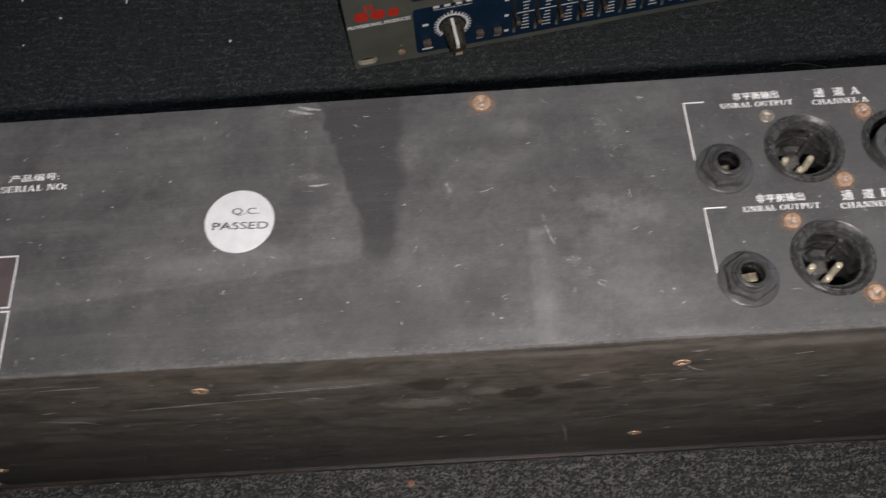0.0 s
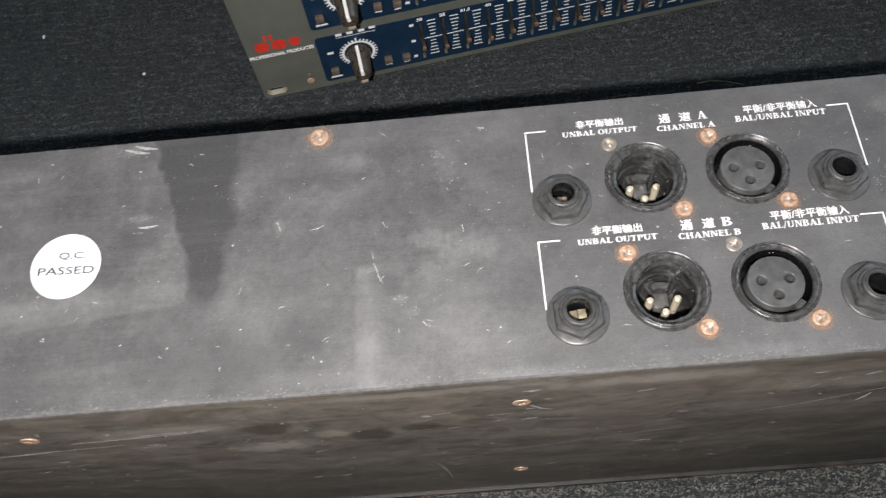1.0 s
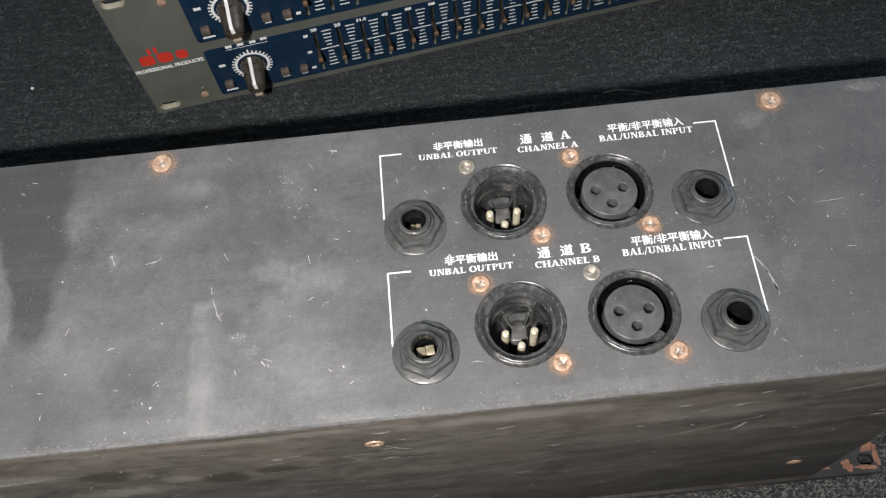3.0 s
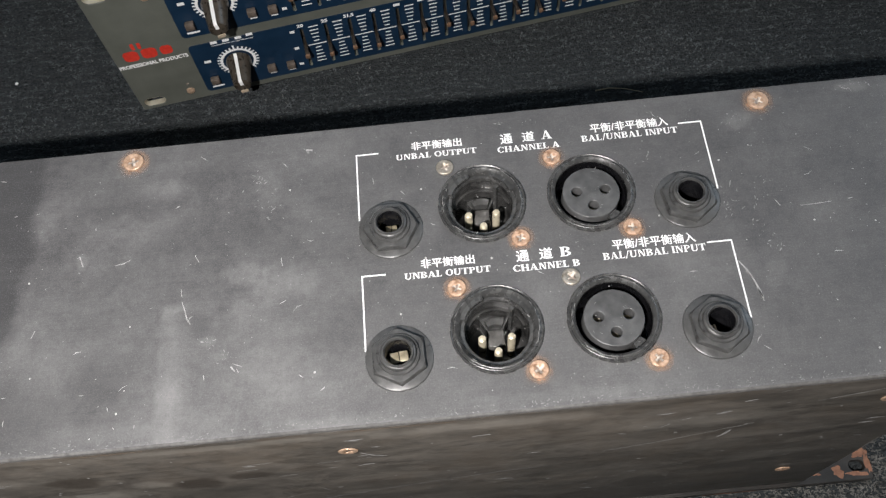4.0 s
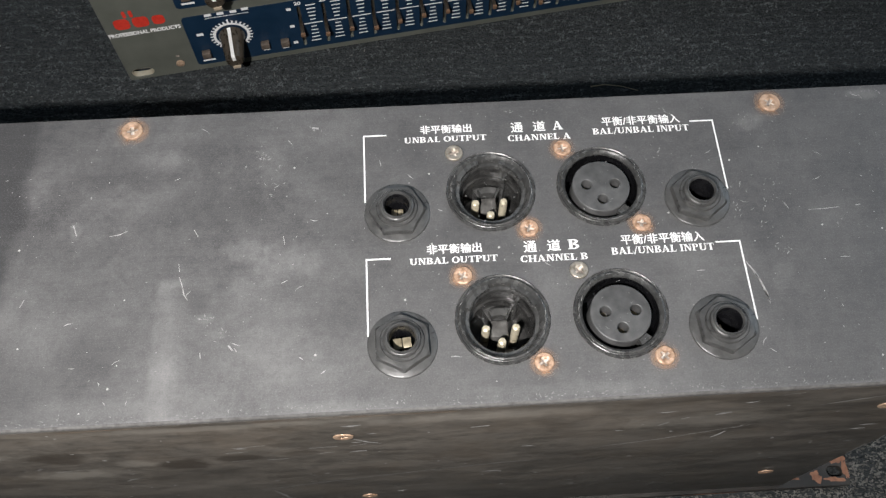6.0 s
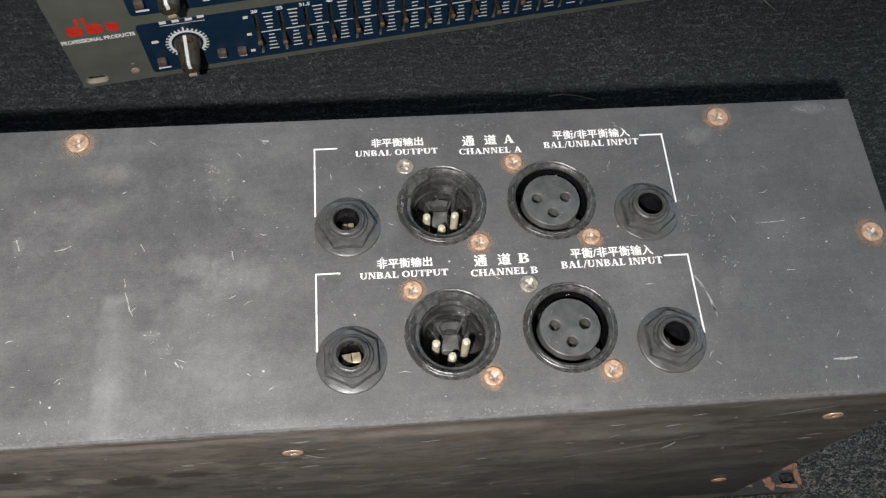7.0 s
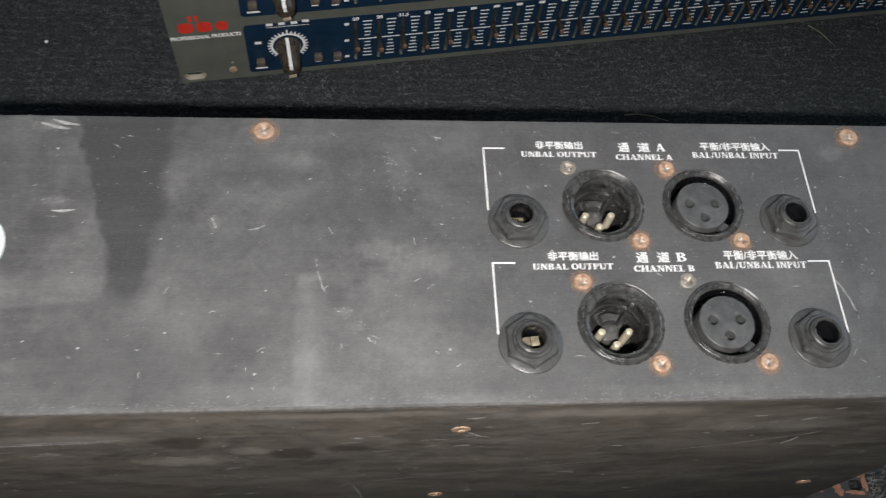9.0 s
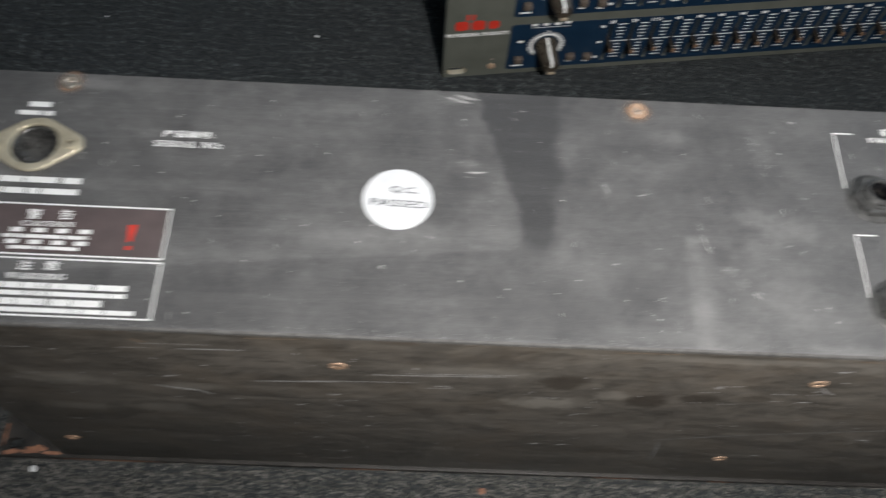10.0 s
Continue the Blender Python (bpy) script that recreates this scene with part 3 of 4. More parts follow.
for cx, cy, rx, ry, s in ((0.2440, -0.0350, 0.0032, 0.0026, 1), (0.2461, -0.0392, 0.0012, 0.0058, 2), (0.2412, -0.0430, 0.0050, 0.0012, 3), (0.2337, -0.0416, 0.0032, 0.0025, 4), (0.2240, -0.0418, 0.0030, 0.0007, 9),
                          (-0.2462, -0.0360, 0.0009, 0.0050, 5), (-0.2420, -0.0437, 0.0048, 0.0013, 6), (-0.2325, -0.0424, 0.0050, 0.0026, 7), (-0.2250, -0.0437, 0.0040, 0.0012, 8)):
    part("paint_chip", flake(cx, cy, 0.00345, rx, ry, s), PRIMER, unit, "bare orange primer", smooth=False)
for cx, rx, s in ((-0.20, 0.035, 11), (-0.09, 0.016, 12), (0.066, 0.006, 13), (0.02, 0.01, 14), (0.19, 0.012, 15)):
    part("paint_chip", flake(cx, 0.0020, Y0 - 0.00165, rx, 0.0009, s, "y"), PRIMER, unit, smooth=False)


# screws: a shallow domed head with a cross recess
def plus(a, b):
    return [(a, b), (b, b), (b, a), (-b, a), (-b, b), (-a, b), (-a, -b), (-b, -b), (-b, -a), (b, -a), (b, -b), (a, -b)]


head_mesh = plate("screw", [circle(0, 0, 0.00245, 28), plus(0.00125, 0.00040)], 0.0, 0.0009, 0.0003)
seat_mesh = mesh_of("recess", lathe([(0, 0.00012), (0.0004, 0.00016), (0.0015, 0.00030), (0.0015, 0.0001), (0, 0.0001)], 12))
halo_mesh = mesh_of("rust_stain", lathe([(0, 0.0), (0.0050, 0.0)], 32))


def screw(x, y, z, turn, material, side=False, halo=True, label="", size=1.0):
    m = pose(x, y, z) @ (SIDE if side else Matrix.Identity(4)) @ pose(0, 0, 0, 0, 0, turn) @ Matrix.Diagonal((size, size, 1, 1))
    s = part("screw", head_mesh.copy(), material, unit, label, m, smooth=False)
    part("recess", seat_mesh, SLOT, s)
    if halo:
        part("rust_stain", halo_mesh, HALO, s, at=pose(0, 0, 0.00006))
    return s


RT, ZT = "rusty cross-head screw", "tarnished silver cross-head screw"
for k, (x, y, _) in enumerate(XLR):
    a = [(ZINC, ZT), (RUST, RT), (RUST, RT), (ZINC, ZT)][k]
    screw(x - 0.0092, y + 0.0122, H, 20 + 37 * k, a[0], halo=a[0] is RUST, label=a[1])
    screw(x + 0.0092, y - 0.0119, H, 65 + 51 * k, RUST, label=RT)
for k, (x, y) in enumerate(((-0.0010, 0.0390), (0.1785, 0.0390), (-0.1845, 0.0400), (0.2130, 0.0), (-0.2130, 0.0))):
    screw(x, y, H, 12 + 40 * k, ZINC if k == 2 else RUST, label=ZT if k == 2 else RT, size=1.2)
for k, (x, z) in enumerate(((0.2000, 0.1320), (0.0545, 0.1305), (-0.0935, 0.1300), (0.2000, 0.0380), (0.0550, 0.0365), (-0.2060, 0.0330))):
    screw(x, Y0 + 0.0005, z, 25 + 33 * k, RUST, True, halo=False, label=RT, size=1.12)

# three-pole sockets
rim = [(0.0104, 0.0010), (0.0107, 0.0013), (0.0110, 0.0012), (0.0112, 0.0007), (0.0114, 0.0006), (0.0116, 0.0008), (0.0118, 0.0009), (0.0120, 0.0006), (0.0121, 0.0)]
flange_f = mesh_of("flange", lathe([(0.0098, -0.012), (0.0098, 0.0003), (0.0100, 0.0007)] + rim, 64), True)
flange_m = mesh_of("flange", lathe([(0.0083, -0.019), (0.0083, -0.0016), (0.0085, -0.0011), (0.0093, -0.0009), (0.0096, 0.0000), (0.0099, 0.0006)] + rim, 64), True)
floor_mesh = mesh_of("socket_floor", lathe([(0, -0.0185), (0.0084, -0.0185), (0.0084, -0.0195), (0, -0.0195)], 40))
pin_mesh = mesh_of("pin", lathe([(0.00110, -0.0185), (0.00110, -0.0062), (0.00095, -0.0056), (0.0006, -0.0054), (0, -0.0053)], 18), True)
PINS = ((-0.0039, -0.0003), (0.0039, -0.0003), (0.0, -0.0040))
HOLES = ((-0.0039, 0.0006), (0.0039, 0.0006), (0.0, -0.0040))
insert_loops = [circle(0, 0, 0.0078, 48)] + [circle(x, y, 0.0014, 18) for x, y in HOLES]
insert_mesh = plate("insert", insert_loops, -0.011, 0.0001, 0.0003)
contact_mesh = mesh_of("contact", lathe([(0.0009, -0.0046), (0.00135, -0.0042), (0.00135, -0.0100), (0.0009, -0.0100)], 16, closed=True))
fdeep_mesh = mesh_of("socket_floor", lathe([(0, -0.0115), (0.0099, -0.0115), (0.0099, -0.0120), (0, -0.0120)], 40))


def arc_block(r0, r1, a0, a1, z0, z1, seg=10):
    bm = bmesh.new()
    lay = []
    for z in (z0, z1):
        for r in (r0, r1):
            lay.append([bm.verts.new((r * math.cos(radians(a0 + (a1 - a0) * k / seg)), r * math.sin(radians(a0 + (a1 - a0) * k / seg)), z)) for k in range(seg + 1)])
    a, b, c, d = lay
    for p, q in ((a, b), (b, d), (d, c), (c, a)):
        for k in range(seg):
            bm.faces.new((p[k], p[k + 1], q[k + 1], q[k]))
    bm.faces.new((a[0], b[0], d[0], c[0]))
    bm.faces.new((a[-1], c[-1], d[-1], b[-1]))
    return bm


rim_mesh_a = mesh_of("rim_step", arc_block(0.0086, 0.0100, 20, 72, -0.002, 0.0006))
rim_mesh_b = mesh_of("rim_step", arc_block(0.0086, 0.0100, 108, 160, -0.002, 0.0006))
key_mesh = mesh_of("key_rib", arc_block(0.0070, 0.0084, 50, 57, -0.0175, -0.0022))
block_mesh = mesh_of("key_block", boxed(-0.0023, 0.0023, -0.0012, 0.0036, -0.0186, -0.0102, 0.0006), True)
shelf_mesh = mesh_of("key_shelf", arc_block(0.0030, 0.0083, 62, 118, -0.0186, -0.0122, 10))
tab_mesh = mesh_of("key_tab", arc_block(0.0046, 0.0066, 66, 114, -0.0120, -0.0092, 10))
# ledge added to the far wall to catch arcs of light
ledge_mesh = mesh_of("glint_ledge", arc_block(0.0077, 0.0084, 18, 162, -0.0072, -0.0062, 24))


def scuffs(r0, r1, z, count, seed):
    """Short pale scuffs round a socket's rim."""
    rr = random.Random(seed)
    bm = bmesh.new()
    for _ in range(count):
        a, r = rr.uniform(0, 2 * math.pi), rr.uniform(r0, r1)
        da, w = rr.uniform(0.02, 0.13), rr.uniform(0.00004, 0.00012)
        tilt = rr.gauss(0, 0.0002)
        q = [(a - da, r - w), (a, r - w + tilt / 2), (a + da, r + tilt), (a, r + w + tilt / 2)]
        bm.faces.new([bm.verts.new((d * math.cos(b), d * math.sin(b), z)) for b, d in q])
    return bm


# linings laid over the flange walls to carry the recess shade as colour
sleeve_m = mesh_of("sleeve", lathe([(0.00823, -0.0185), (0.00823, -0.0110), (0.00812, -0.0105), (0.00823, -0.0100), (0.00823, -0.0019)], 48), True)
sleeve_f = mesh_of("sleeve", lathe([(0.00973, -0.0115), (0.00973, 0.0000)], 48), True)
for k, (x, y, kind) in enumerate(XLR):
    at = pose(x, y, H)
    if kind == "male":
        s = part("male_socket", flange_m, BLACK, unit, "round black socket with three silver pins", at)
        part("socket_floor", floor_mesh, SLEEVE, s)
        part("key_block", block_mesh, MOULD, s)
        part("key_rib", key_mesh, BLACK, s)
        part("key_shelf", shelf_mesh, BLACK, s)
        part("key_tab", tab_mesh, BLACK, s)
        part("glint_ledge", ledge_mesh, SLEEVE, s)
        part("sleeve", sleeve_m, SLEEVE, s, "glossy black inner wall with shade in its colour")
        part("rim_step", rim_mesh_a, BLACK, s)
        part("rim_step", rim_mesh_b, BLACK, s)
        for px, py in PINS:
            part("pin", pin_mesh, PIN, s, "tarnished silver pin", pose(px, py, 0))
    else:
        s = part("female_socket", flange_f, BLACK, unit, "round black socket with three holes", at)
        part("insert", insert_mesh, INSERT, s, "dusty black insert with three holes", smooth=False)
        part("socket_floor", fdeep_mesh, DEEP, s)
        part("sleeve", sleeve_f, DEEP, s, "glossy black inner wall with shade in its colour")
        part("latch", arc_block(0.0079, 0.0096, -62, -42, -0.006, -0.0010), BLACK, s)
        for px, py in HOLES:
            part("contact", contact_mesh, LEAF, s, at=pose(px, py, 0))
        tagged(part("scuff", scuffs(0.0010, 0.0070, 0.00013, 16, 40 + k), SCUFF, s, smooth=False), kind="stuff")
    tagged(part("scuff", scuffs(0.0105, 0.0110, 0.00134, 26, 50 + k), SCUFF, s, smooth=False), kind="stuff")

# quarter-inch jacks: washer, hexagonal nut, stepped bushing
washer_mesh = mesh_of("washer", lathe([(0.0050, 0.0), (0.0050, 0.0006), (0.0084, 0.0006), (0.0087, 0.0004), (0.0088, 0.0)], 48), True)


def nut():
    bm = bmesh.new()
    seg = 48
    rows = []
    for kind, z in (("hex", 0.0006), ("hex", 0.0021), ("cham", 0.0026), ("top", 0.0027), ("in", 0.0027)):
        ring = []
        for k in range(seg):
            a = 2 * math.pi * k / seg
            hexr = 0.0066 / math.cos((a + math.pi / 6) % (math.pi / 3) - math.pi / 6)
            r = {"hex": hexr, "cham": min(hexr - 0.0002, 0.0069), "top": 0.0062, "in": 0.0046}[kind]
            ring.append(bm.verts.new((r * math.cos(a), r * math.sin(a), z)))
        rows.append(ring)
    for a, b in zip(rows, rows[1:]):
        for k in range(seg):
            bm.faces.new((a[k], a[(k + 1) % seg], b[(k + 1) % seg], b[k]))
    return bm


nut_mesh = mesh_of("nut", nut(), True)
bush_mesh = mesh_of("bushing", lathe([(0.0055, 0.0026), (0.0055, 0.0032), (0.0053, 0.0035), (0.0047, 0.0035), (0.0046, 0.0034), (0.0046, 0.0043), (0.0044, 0.0046), (0.0041, 0.0047), (0.0039, 0.0053), (0.0036, 0.0053), (0.0033, 0.0045)], 40), True)
# lining of the bore, coloured for the darkness down the hole
bore_mesh = mesh_of("bore", lathe([(0.0033, 0.0045), (0.0032, 0.0043), (0.0032, -0.012), (0, -0.012)], 32), True)
def contact_leaf(x0, x1, z):
    """A sprung metal leaf across the far half of the bore, with a slit."""
    bm = bmesh.new()
    box(bm, x0, -0.00008, -0.0012, 0.0016, z - 0.0004, z, 0.00015)
    box(bm, 0.00008, x1, -0.0012, 0.0016, z - 0.0004, z + 0.0001, 0.00015)
    return bm


leaf_mesh = [mesh_of("spring_contact", contact_leaf(*a), True) for a in ((-0.0016, 0.0016, -0.0010), (-0.0023, 0.0023, 0.0004), (-0.0008, 0.0010, -0.0034), (-0.0010, 0.0006, -0.0030))]
for k, (x, y) in enumerate(JACK):
    j = part("jack_socket", washer_mesh, NUT, unit, "black quarter-inch jack socket", pose(x, y, H))
    part("nut", nut_mesh, NUT, j, "black hexagonal nut", pose(0, 0, 0, 0, 0, (30, 2, 8, 4)[k]))
    part("bushing", bush_mesh, NUT, j)
    part("bore", bore_mesh, DEEP, j, "jack bore coloured near black for its shade")
    part("spring_contact", leaf_mesh[k], LEAF, j, "tarnished metal contact", pose(0, 0, 0, 0, 0, (0, 6, -12, 10)[k]))

# the plated round socket with its eyelet flange
outline = []
for cx, r, a0, a1 in ((0.0110, 0.0038, -62, 62), (0.0, 0.0098, 62, 118), (-0.0110, 0.0038, 118, 242), (0.0, 0.0098, 242, 298)):
    outline += [(cx + r * math.cos(radians(a0 + (a1 - a0) * k / 14)), r * math.sin(radians(a0 + (a1 - a0) * k / 14))) for k in range(15)]
din = part("round_socket", plate("round_socket", [outline, circle(0, 0, 0.0072, 36)], 0.0, 0.0014, 0.0005), STEEL, unit, "round socket with a plated eyelet flange", pose(*DIN, H, 0, 0, 4), smooth=False)
part("socket_core", lathe([(0.0071, 0.0004), (0.0066, 0.0006), (0.0062, 0.0002), (0.0060, -0.006), (0, -0.006)], 36), BLACK, din)
for k in range(5):
    a = radians(200 + 35 * k)
    part("contact", mesh_of("contact", lathe([(0.0009, -0.006), (0.0009, -0.0025), (0, -0.0022)], 12), True), INSERT, din, at=pose(0.0040 * math.cos(a), 0.0040 * math.sin(a), 0))
for sx in (-1, 1):
    r = part("rivet", mesh_of("rivet", lathe([(0.0024, 0.0014), (0.0022, 0.0019), (0.0010, 0.0020), (0.0008, 0.0014), (0, 0.0014)], 20), True), STEEL, din, at=pose(sx * 0.0110, 0, 0))

# print on the rear panel
Z = H + 0.00008


def words(body, x0, x1, y0, y1, label="white printed words"):
    at = (x0 / 1000, x1 / 1000, y0 / 1000, y1 / 1000, Z)
    me = serif_lettering(body, *at) if body.isascii() and body.isupper() else lettering(body, *at, 1.0, 0.0, 0.022)
    part("printed_label", me, INK, unit, label, smooth=False)


for dy, letter in ((0.0, "A"), (-37.0, "B")):
    words("非平衡输出", 78.9, 93.2, 33.9 + dy, 36.6 + dy)
    words("UNBAL OUTPUT", 74.3, 97.2, 31.1 + dy, 32.9 + dy)
    words("通", 104.3, 107.6, 33.1 + dy, 36.3 + dy)
    words("道", 110.5, 113.9, 33.2 + dy, 36.4 + dy)
    words(letter, 115.9, 118.9, 33.4 + dy, 36.2 + dy)
    words("CHANNEL " + letter, 103.1, 120.7, 30.3 + dy, 32.2 + dy)
    words("平衡/非平衡输入", 130.0, 152.0, 33.9 + dy, 36.8 + dy)
    words("BAL/UNBAL INPUT", 127.0, 154.2, 31.2 + dy, 33.2 + dy)


def bracket(pts, w=0.00040):
    bm = bmesh.new()
    for (xa, ya), (xb, yb) in zip(pts, pts[1:]):
        x0, x1, y0, y1 = min(xa, xb), max(xa, xb), min(ya, yb), max(ya, yb)
        box(bm, x0 / 1000 - w / 2, x1 / 1000 + w / 2, y0 / 1000 - w / 2, y1 / 1000 + w / 2, Z - 0.00006, Z + (0.00001 if xa == xb else 0.00002))
    part("printed_line", bm, INK, unit, "thin white printed line", smooth=False)


for dy in (0.0, -37.8):
    bracket([(69.2, 34.0 + dy), (63.1, 34.0 + dy), (63.1, 13.2 + dy)])
    bracket([(155.0, 34.2 + dy), (161.2, 34.2 + dy), (161.2, 12.4 + dy)])

words("产品编号:", -152.0, -136.2, 20.6, 23.2)
words("SERIAL NO:", -154.3, -133.2, 17.0, 19.2)


def strip(rects, material=INK, name="unreadable_print", label="small white print"):
    part(name, bars([tuple(v / 1000 for v in r) for r in rects], Z), material, unit, label, smooth=False)


def runs(x0, x1, y0, y1, n, seed, gap=0.6):
    """A line of print too small to read, as a row of short bars."""
    rnd = random.Random(seed)
    cuts = sorted(rnd.uniform(x0, x1) for _ in range(n - 1))
    ends = [x0] + cuts + [x1]
    return [(a + gap / 2, b - gap / 2, y0, y1) for a, b in zip(ends, ends[1:]) if b - a > gap * 1.5]


strip([(-195.5, -188.8, 29.8, 31.8)])
strip(runs(-198.5, -187.0, 26.6, 28.3, 3, 5))
strip(runs(-207.0, -173.0, 1.9, 4.0, 6, 6))
strip(runs(-207.0, -173.2, -2.0, 0.0, 6, 7))
strip([(-207.5, -145.6, -21.7, -5.9)], REDFILM, "red_print", "dull red printed field")


def frame_lines(x0, x1, y0, y1, w=0.5):
    bm = bars([tuple(v / 1000 for v in r) for r in ((x0, x1, y1 - w, y1), (x0, x1, y0, y0 + w), (x0, x0 + w, y0 + w, y1 - w), (x1 - w, x1, y0 + w, y1 - w))], Z + 0.00003)
    part("printed_frame", bm, INK, unit, "thin white printed frame", smooth=False)


frame_lines(-208.5, -144.6, -22.4, -5.2)
frame_lines(-208.5, -144.4, -41.4, -23.2)
Z += 0.00004
words("警", -186.4, -182.4, -10.6, -7.2)
words("告", -177.0, -173.0, -10.4, -7.0)
words("CAUTION", -187.4, -172.2, -12.9, -11.2)
strip([(-190 + 6.6 * k, -186.6 + 6.6 * k, -15.0, -13.5) for k in range(4)])
strip(runs(-192.0, -166.8, -16.9, -15.7, 5, 8))
strip([(-190.5 + 6.6 * k, -187 + 6.6 * k, -18.9, -17.5) for k in range(4)])
strip(runs(-189.5, -169.0, -20.6, -19.5, 3, 9))
words("注", -185.0, -181.0, -27.2, -24.3)
words("意", -177.4, -173.4, -27.0, -24.1)
words("WARNING", -187.6, -170.8, -30.0, -28.2)
strip(runs(-205.0, -152.8, -32.9, -31.1, 12, 10, 0.35))
strip(runs(-205.0, -152.8, -35.1, -33.7, 9, 11, 0.35))
strip(runs(-205.0, -159.0, -38.0, -36.0, 11, 12, 0.35))
strip(runs(-205.0, -149.4, -40.2, -38.8, 10, 13, 0.35))
bm = bars([], Z)
for pts in (((-0.1563, -0.0112), (-0.1537, -0.0112), (-0.1545, -0.0168), (-0.1557, -0.0168)), ((-0.1558, -0.0182), (-0.1543, -0.0182), (-0.1543, -0.0196), (-0.1558, -0.0196))):
    bm.faces.new([bm.verts.new((x, y, Z)) for x, y in pts])
part("exclamation_mark", bm, RED, unit, "red printed exclamation mark", smooth=False)

sticker = part("sticker", plate("sticker", [circle(0, 0, 0.0107, 64)], 0.0, 0.00016, 0.00004), PAPER, unit, "round white paper sticker", pose(-0.0775, 0.0017, H + 0.00002, 0, 0, -2), smooth=False)
part("sticker_label", lettering("Q.C.", -0.0026, 0.0058, 0.0019, 0.0045, 0.00019, 1.0, 0.008), TYPE, sticker, "dark grey words", smooth=False)
part("sticker_label", lettering("PASSED", -0.0082, 0.0090, -0.0028, -0.0003, 0.00019, 1.0, 0.008), TYPE, sticker, "dark grey words", smooth=False)

# scratches and crumbs of dust on the two faces that show
rnd = random.Random(4)


def streaks(name, count, zone, lengths, widths, spread, up, material, label, bias=0.0):
    bm = bmesh.new()
    for _ in range(count):
        u, v = rnd.uniform(zone[0], zone[1]), rnd.uniform(zone[2], zone[3])
        length, w, a = rnd.uniform(*lengths), rnd.uniform(*widths), radians(bias + rnd.gauss(0, spread))
        bend = rnd.uniform(-0.15, 0.15) * length
        d, n = Vector((math.cos(a), math.sin(a))), Vector((-math.sin(a), math.cos(a)))
        p = Vector((u, v))
        pts = []
        for s, f, wf in ((-0.5, 0, 0.15), (0, 1, 1), (0.5, 0, 0.2)):
            c = p + d * length * s + n * bend * f
            pts.append((c + n * w * wf / 2, c - n * w * wf / 2))
        tri = [bm.verts.new(up(*q)) for q in (pts[0][0], pts[1][0], pts[2][0], pts[2][1], pts[1][1], pts[0][1])]
        bm.faces.new(tri)
    tagged(part(name, bm, material, unit, label, smooth=False), kind="stuff")


streaks("scratches", 120, (X0 + 0.004, X1 - 0.004, Y0 + 0.003, Y1 - 0.002), (0.0006, 0.0030), (0.00010, 0.00032), 60, lambda u, v: (u, v, H + 0.00003), SCRATCH, "fine pale scratches")
streaks("dust_crumbs", 800, (X0 + 0.004, X1 - 0.004, Y0 + 0.002, Y1 - 0.002), (0.00015, 0.0006), (0.00012, 0.00036), 90, lambda u, v: (u, v, H + 0.00004), SMUDGE, "pale crumbs of dust")
streaks("dust_crumbs", 170, (0.060, X1 - 0.004, Y0 + 0.002, Y1 - 0.002), (0.00012, 0.0005), (0.00010, 0.00030), 90, lambda u, v: (u, v, H + 0.00004), SCRATCH, "pale crumbs of dust")
streaks("scratches", 40, (X0 + 0.004, X1 - 0.004, 0.02, H - 0.006), (0.002, 0.007), (0.0004, 0.0016), 16, lambda u, v: (u, Y0 - 0.00008, v), SCRATCH, "pale scratches along the cover")
streaks("dust_crumbs", 160, (X0 + 0.004, X1 - 0.004, 0.01, H - 0.004), (0.0004, 0.0016), (0.0004, 0.0014), 60, lambda u, v: (u, Y0 - 0.00008, v), SCRATCH, "pale crumbs of dust")
streaks("edge_wear", 420, (X0 + 0.004, X1 - 0.004, Y0 + 0.0008, Y0 + 0.0026), (0.0002, 0.0009), (0.00008, 0.00030), 50, lambda u, v: (u, v, H + 0.00003), SMUDGE, "worn paint along the edge")


def stroke(pts, w, face="top", material=None):
    """One long scratch along a line of points, in millimetres."""
    bm = bmesh.new()
    ps = [Vector(p) / 1000 for p in pts]
    left, right = [], []
    for k, p in enumerate(ps):
        d = (ps[min(k + 1, len(ps) - 1)] - ps[max(k - 1, 0)]).normalized()
        n = Vector((-d.y, d.x)) * w / 2000 * (0.35 if k in (0, len(ps) - 1) else rnd.uniform(0.6, 1.2))
        for side, q in ((left, p + n), (right, p - n)):
            side.append(bm.verts.new((q.x, q.y, H + 0.00005) if face == "top" else (q.x, Y0 - 0.00009, q.y)))
    for k in range(len(ps) - 1):
        bm.faces.new((left[k], left[k + 1], right[k + 1], right[k]))
    part("scratch", bm, material or SCRATCH, unit, "long thin scratch", smooth=False)


def hatching(cx, cy, rx, ry, count, lean, seed, w=(0.14, 0.42)):
    """A nest of short scuffs round one place, in millimetres."""
    rr = random.Random(seed)
    bm = bmesh.new()
    for _ in range(count):
        px, py = rr.gauss(cx, rx / 2), rr.gauss(cy, ry / 2)
        a, half, t = radians(lean + rr.gauss(0, 40)), rr.uniform(0.15, 0.65), rr.uniform(*w) / 2
        d, n = Vector((math.cos(a), math.sin(a))), Vector((-math.sin(a), math.cos(a)))
        c = Vector((px, py))
        q = (c - d * half, c + n * t, c + d * half, c - n * t)
        bm.faces.new([bm.verts.new((v.x / 1000, v.y / 1000, H + 0.00005)) for v in q])
    tagged(part("scuffs", bm, SMUDGE, unit, "nest of short pale scuffs", smooth=False), kind="stuff")


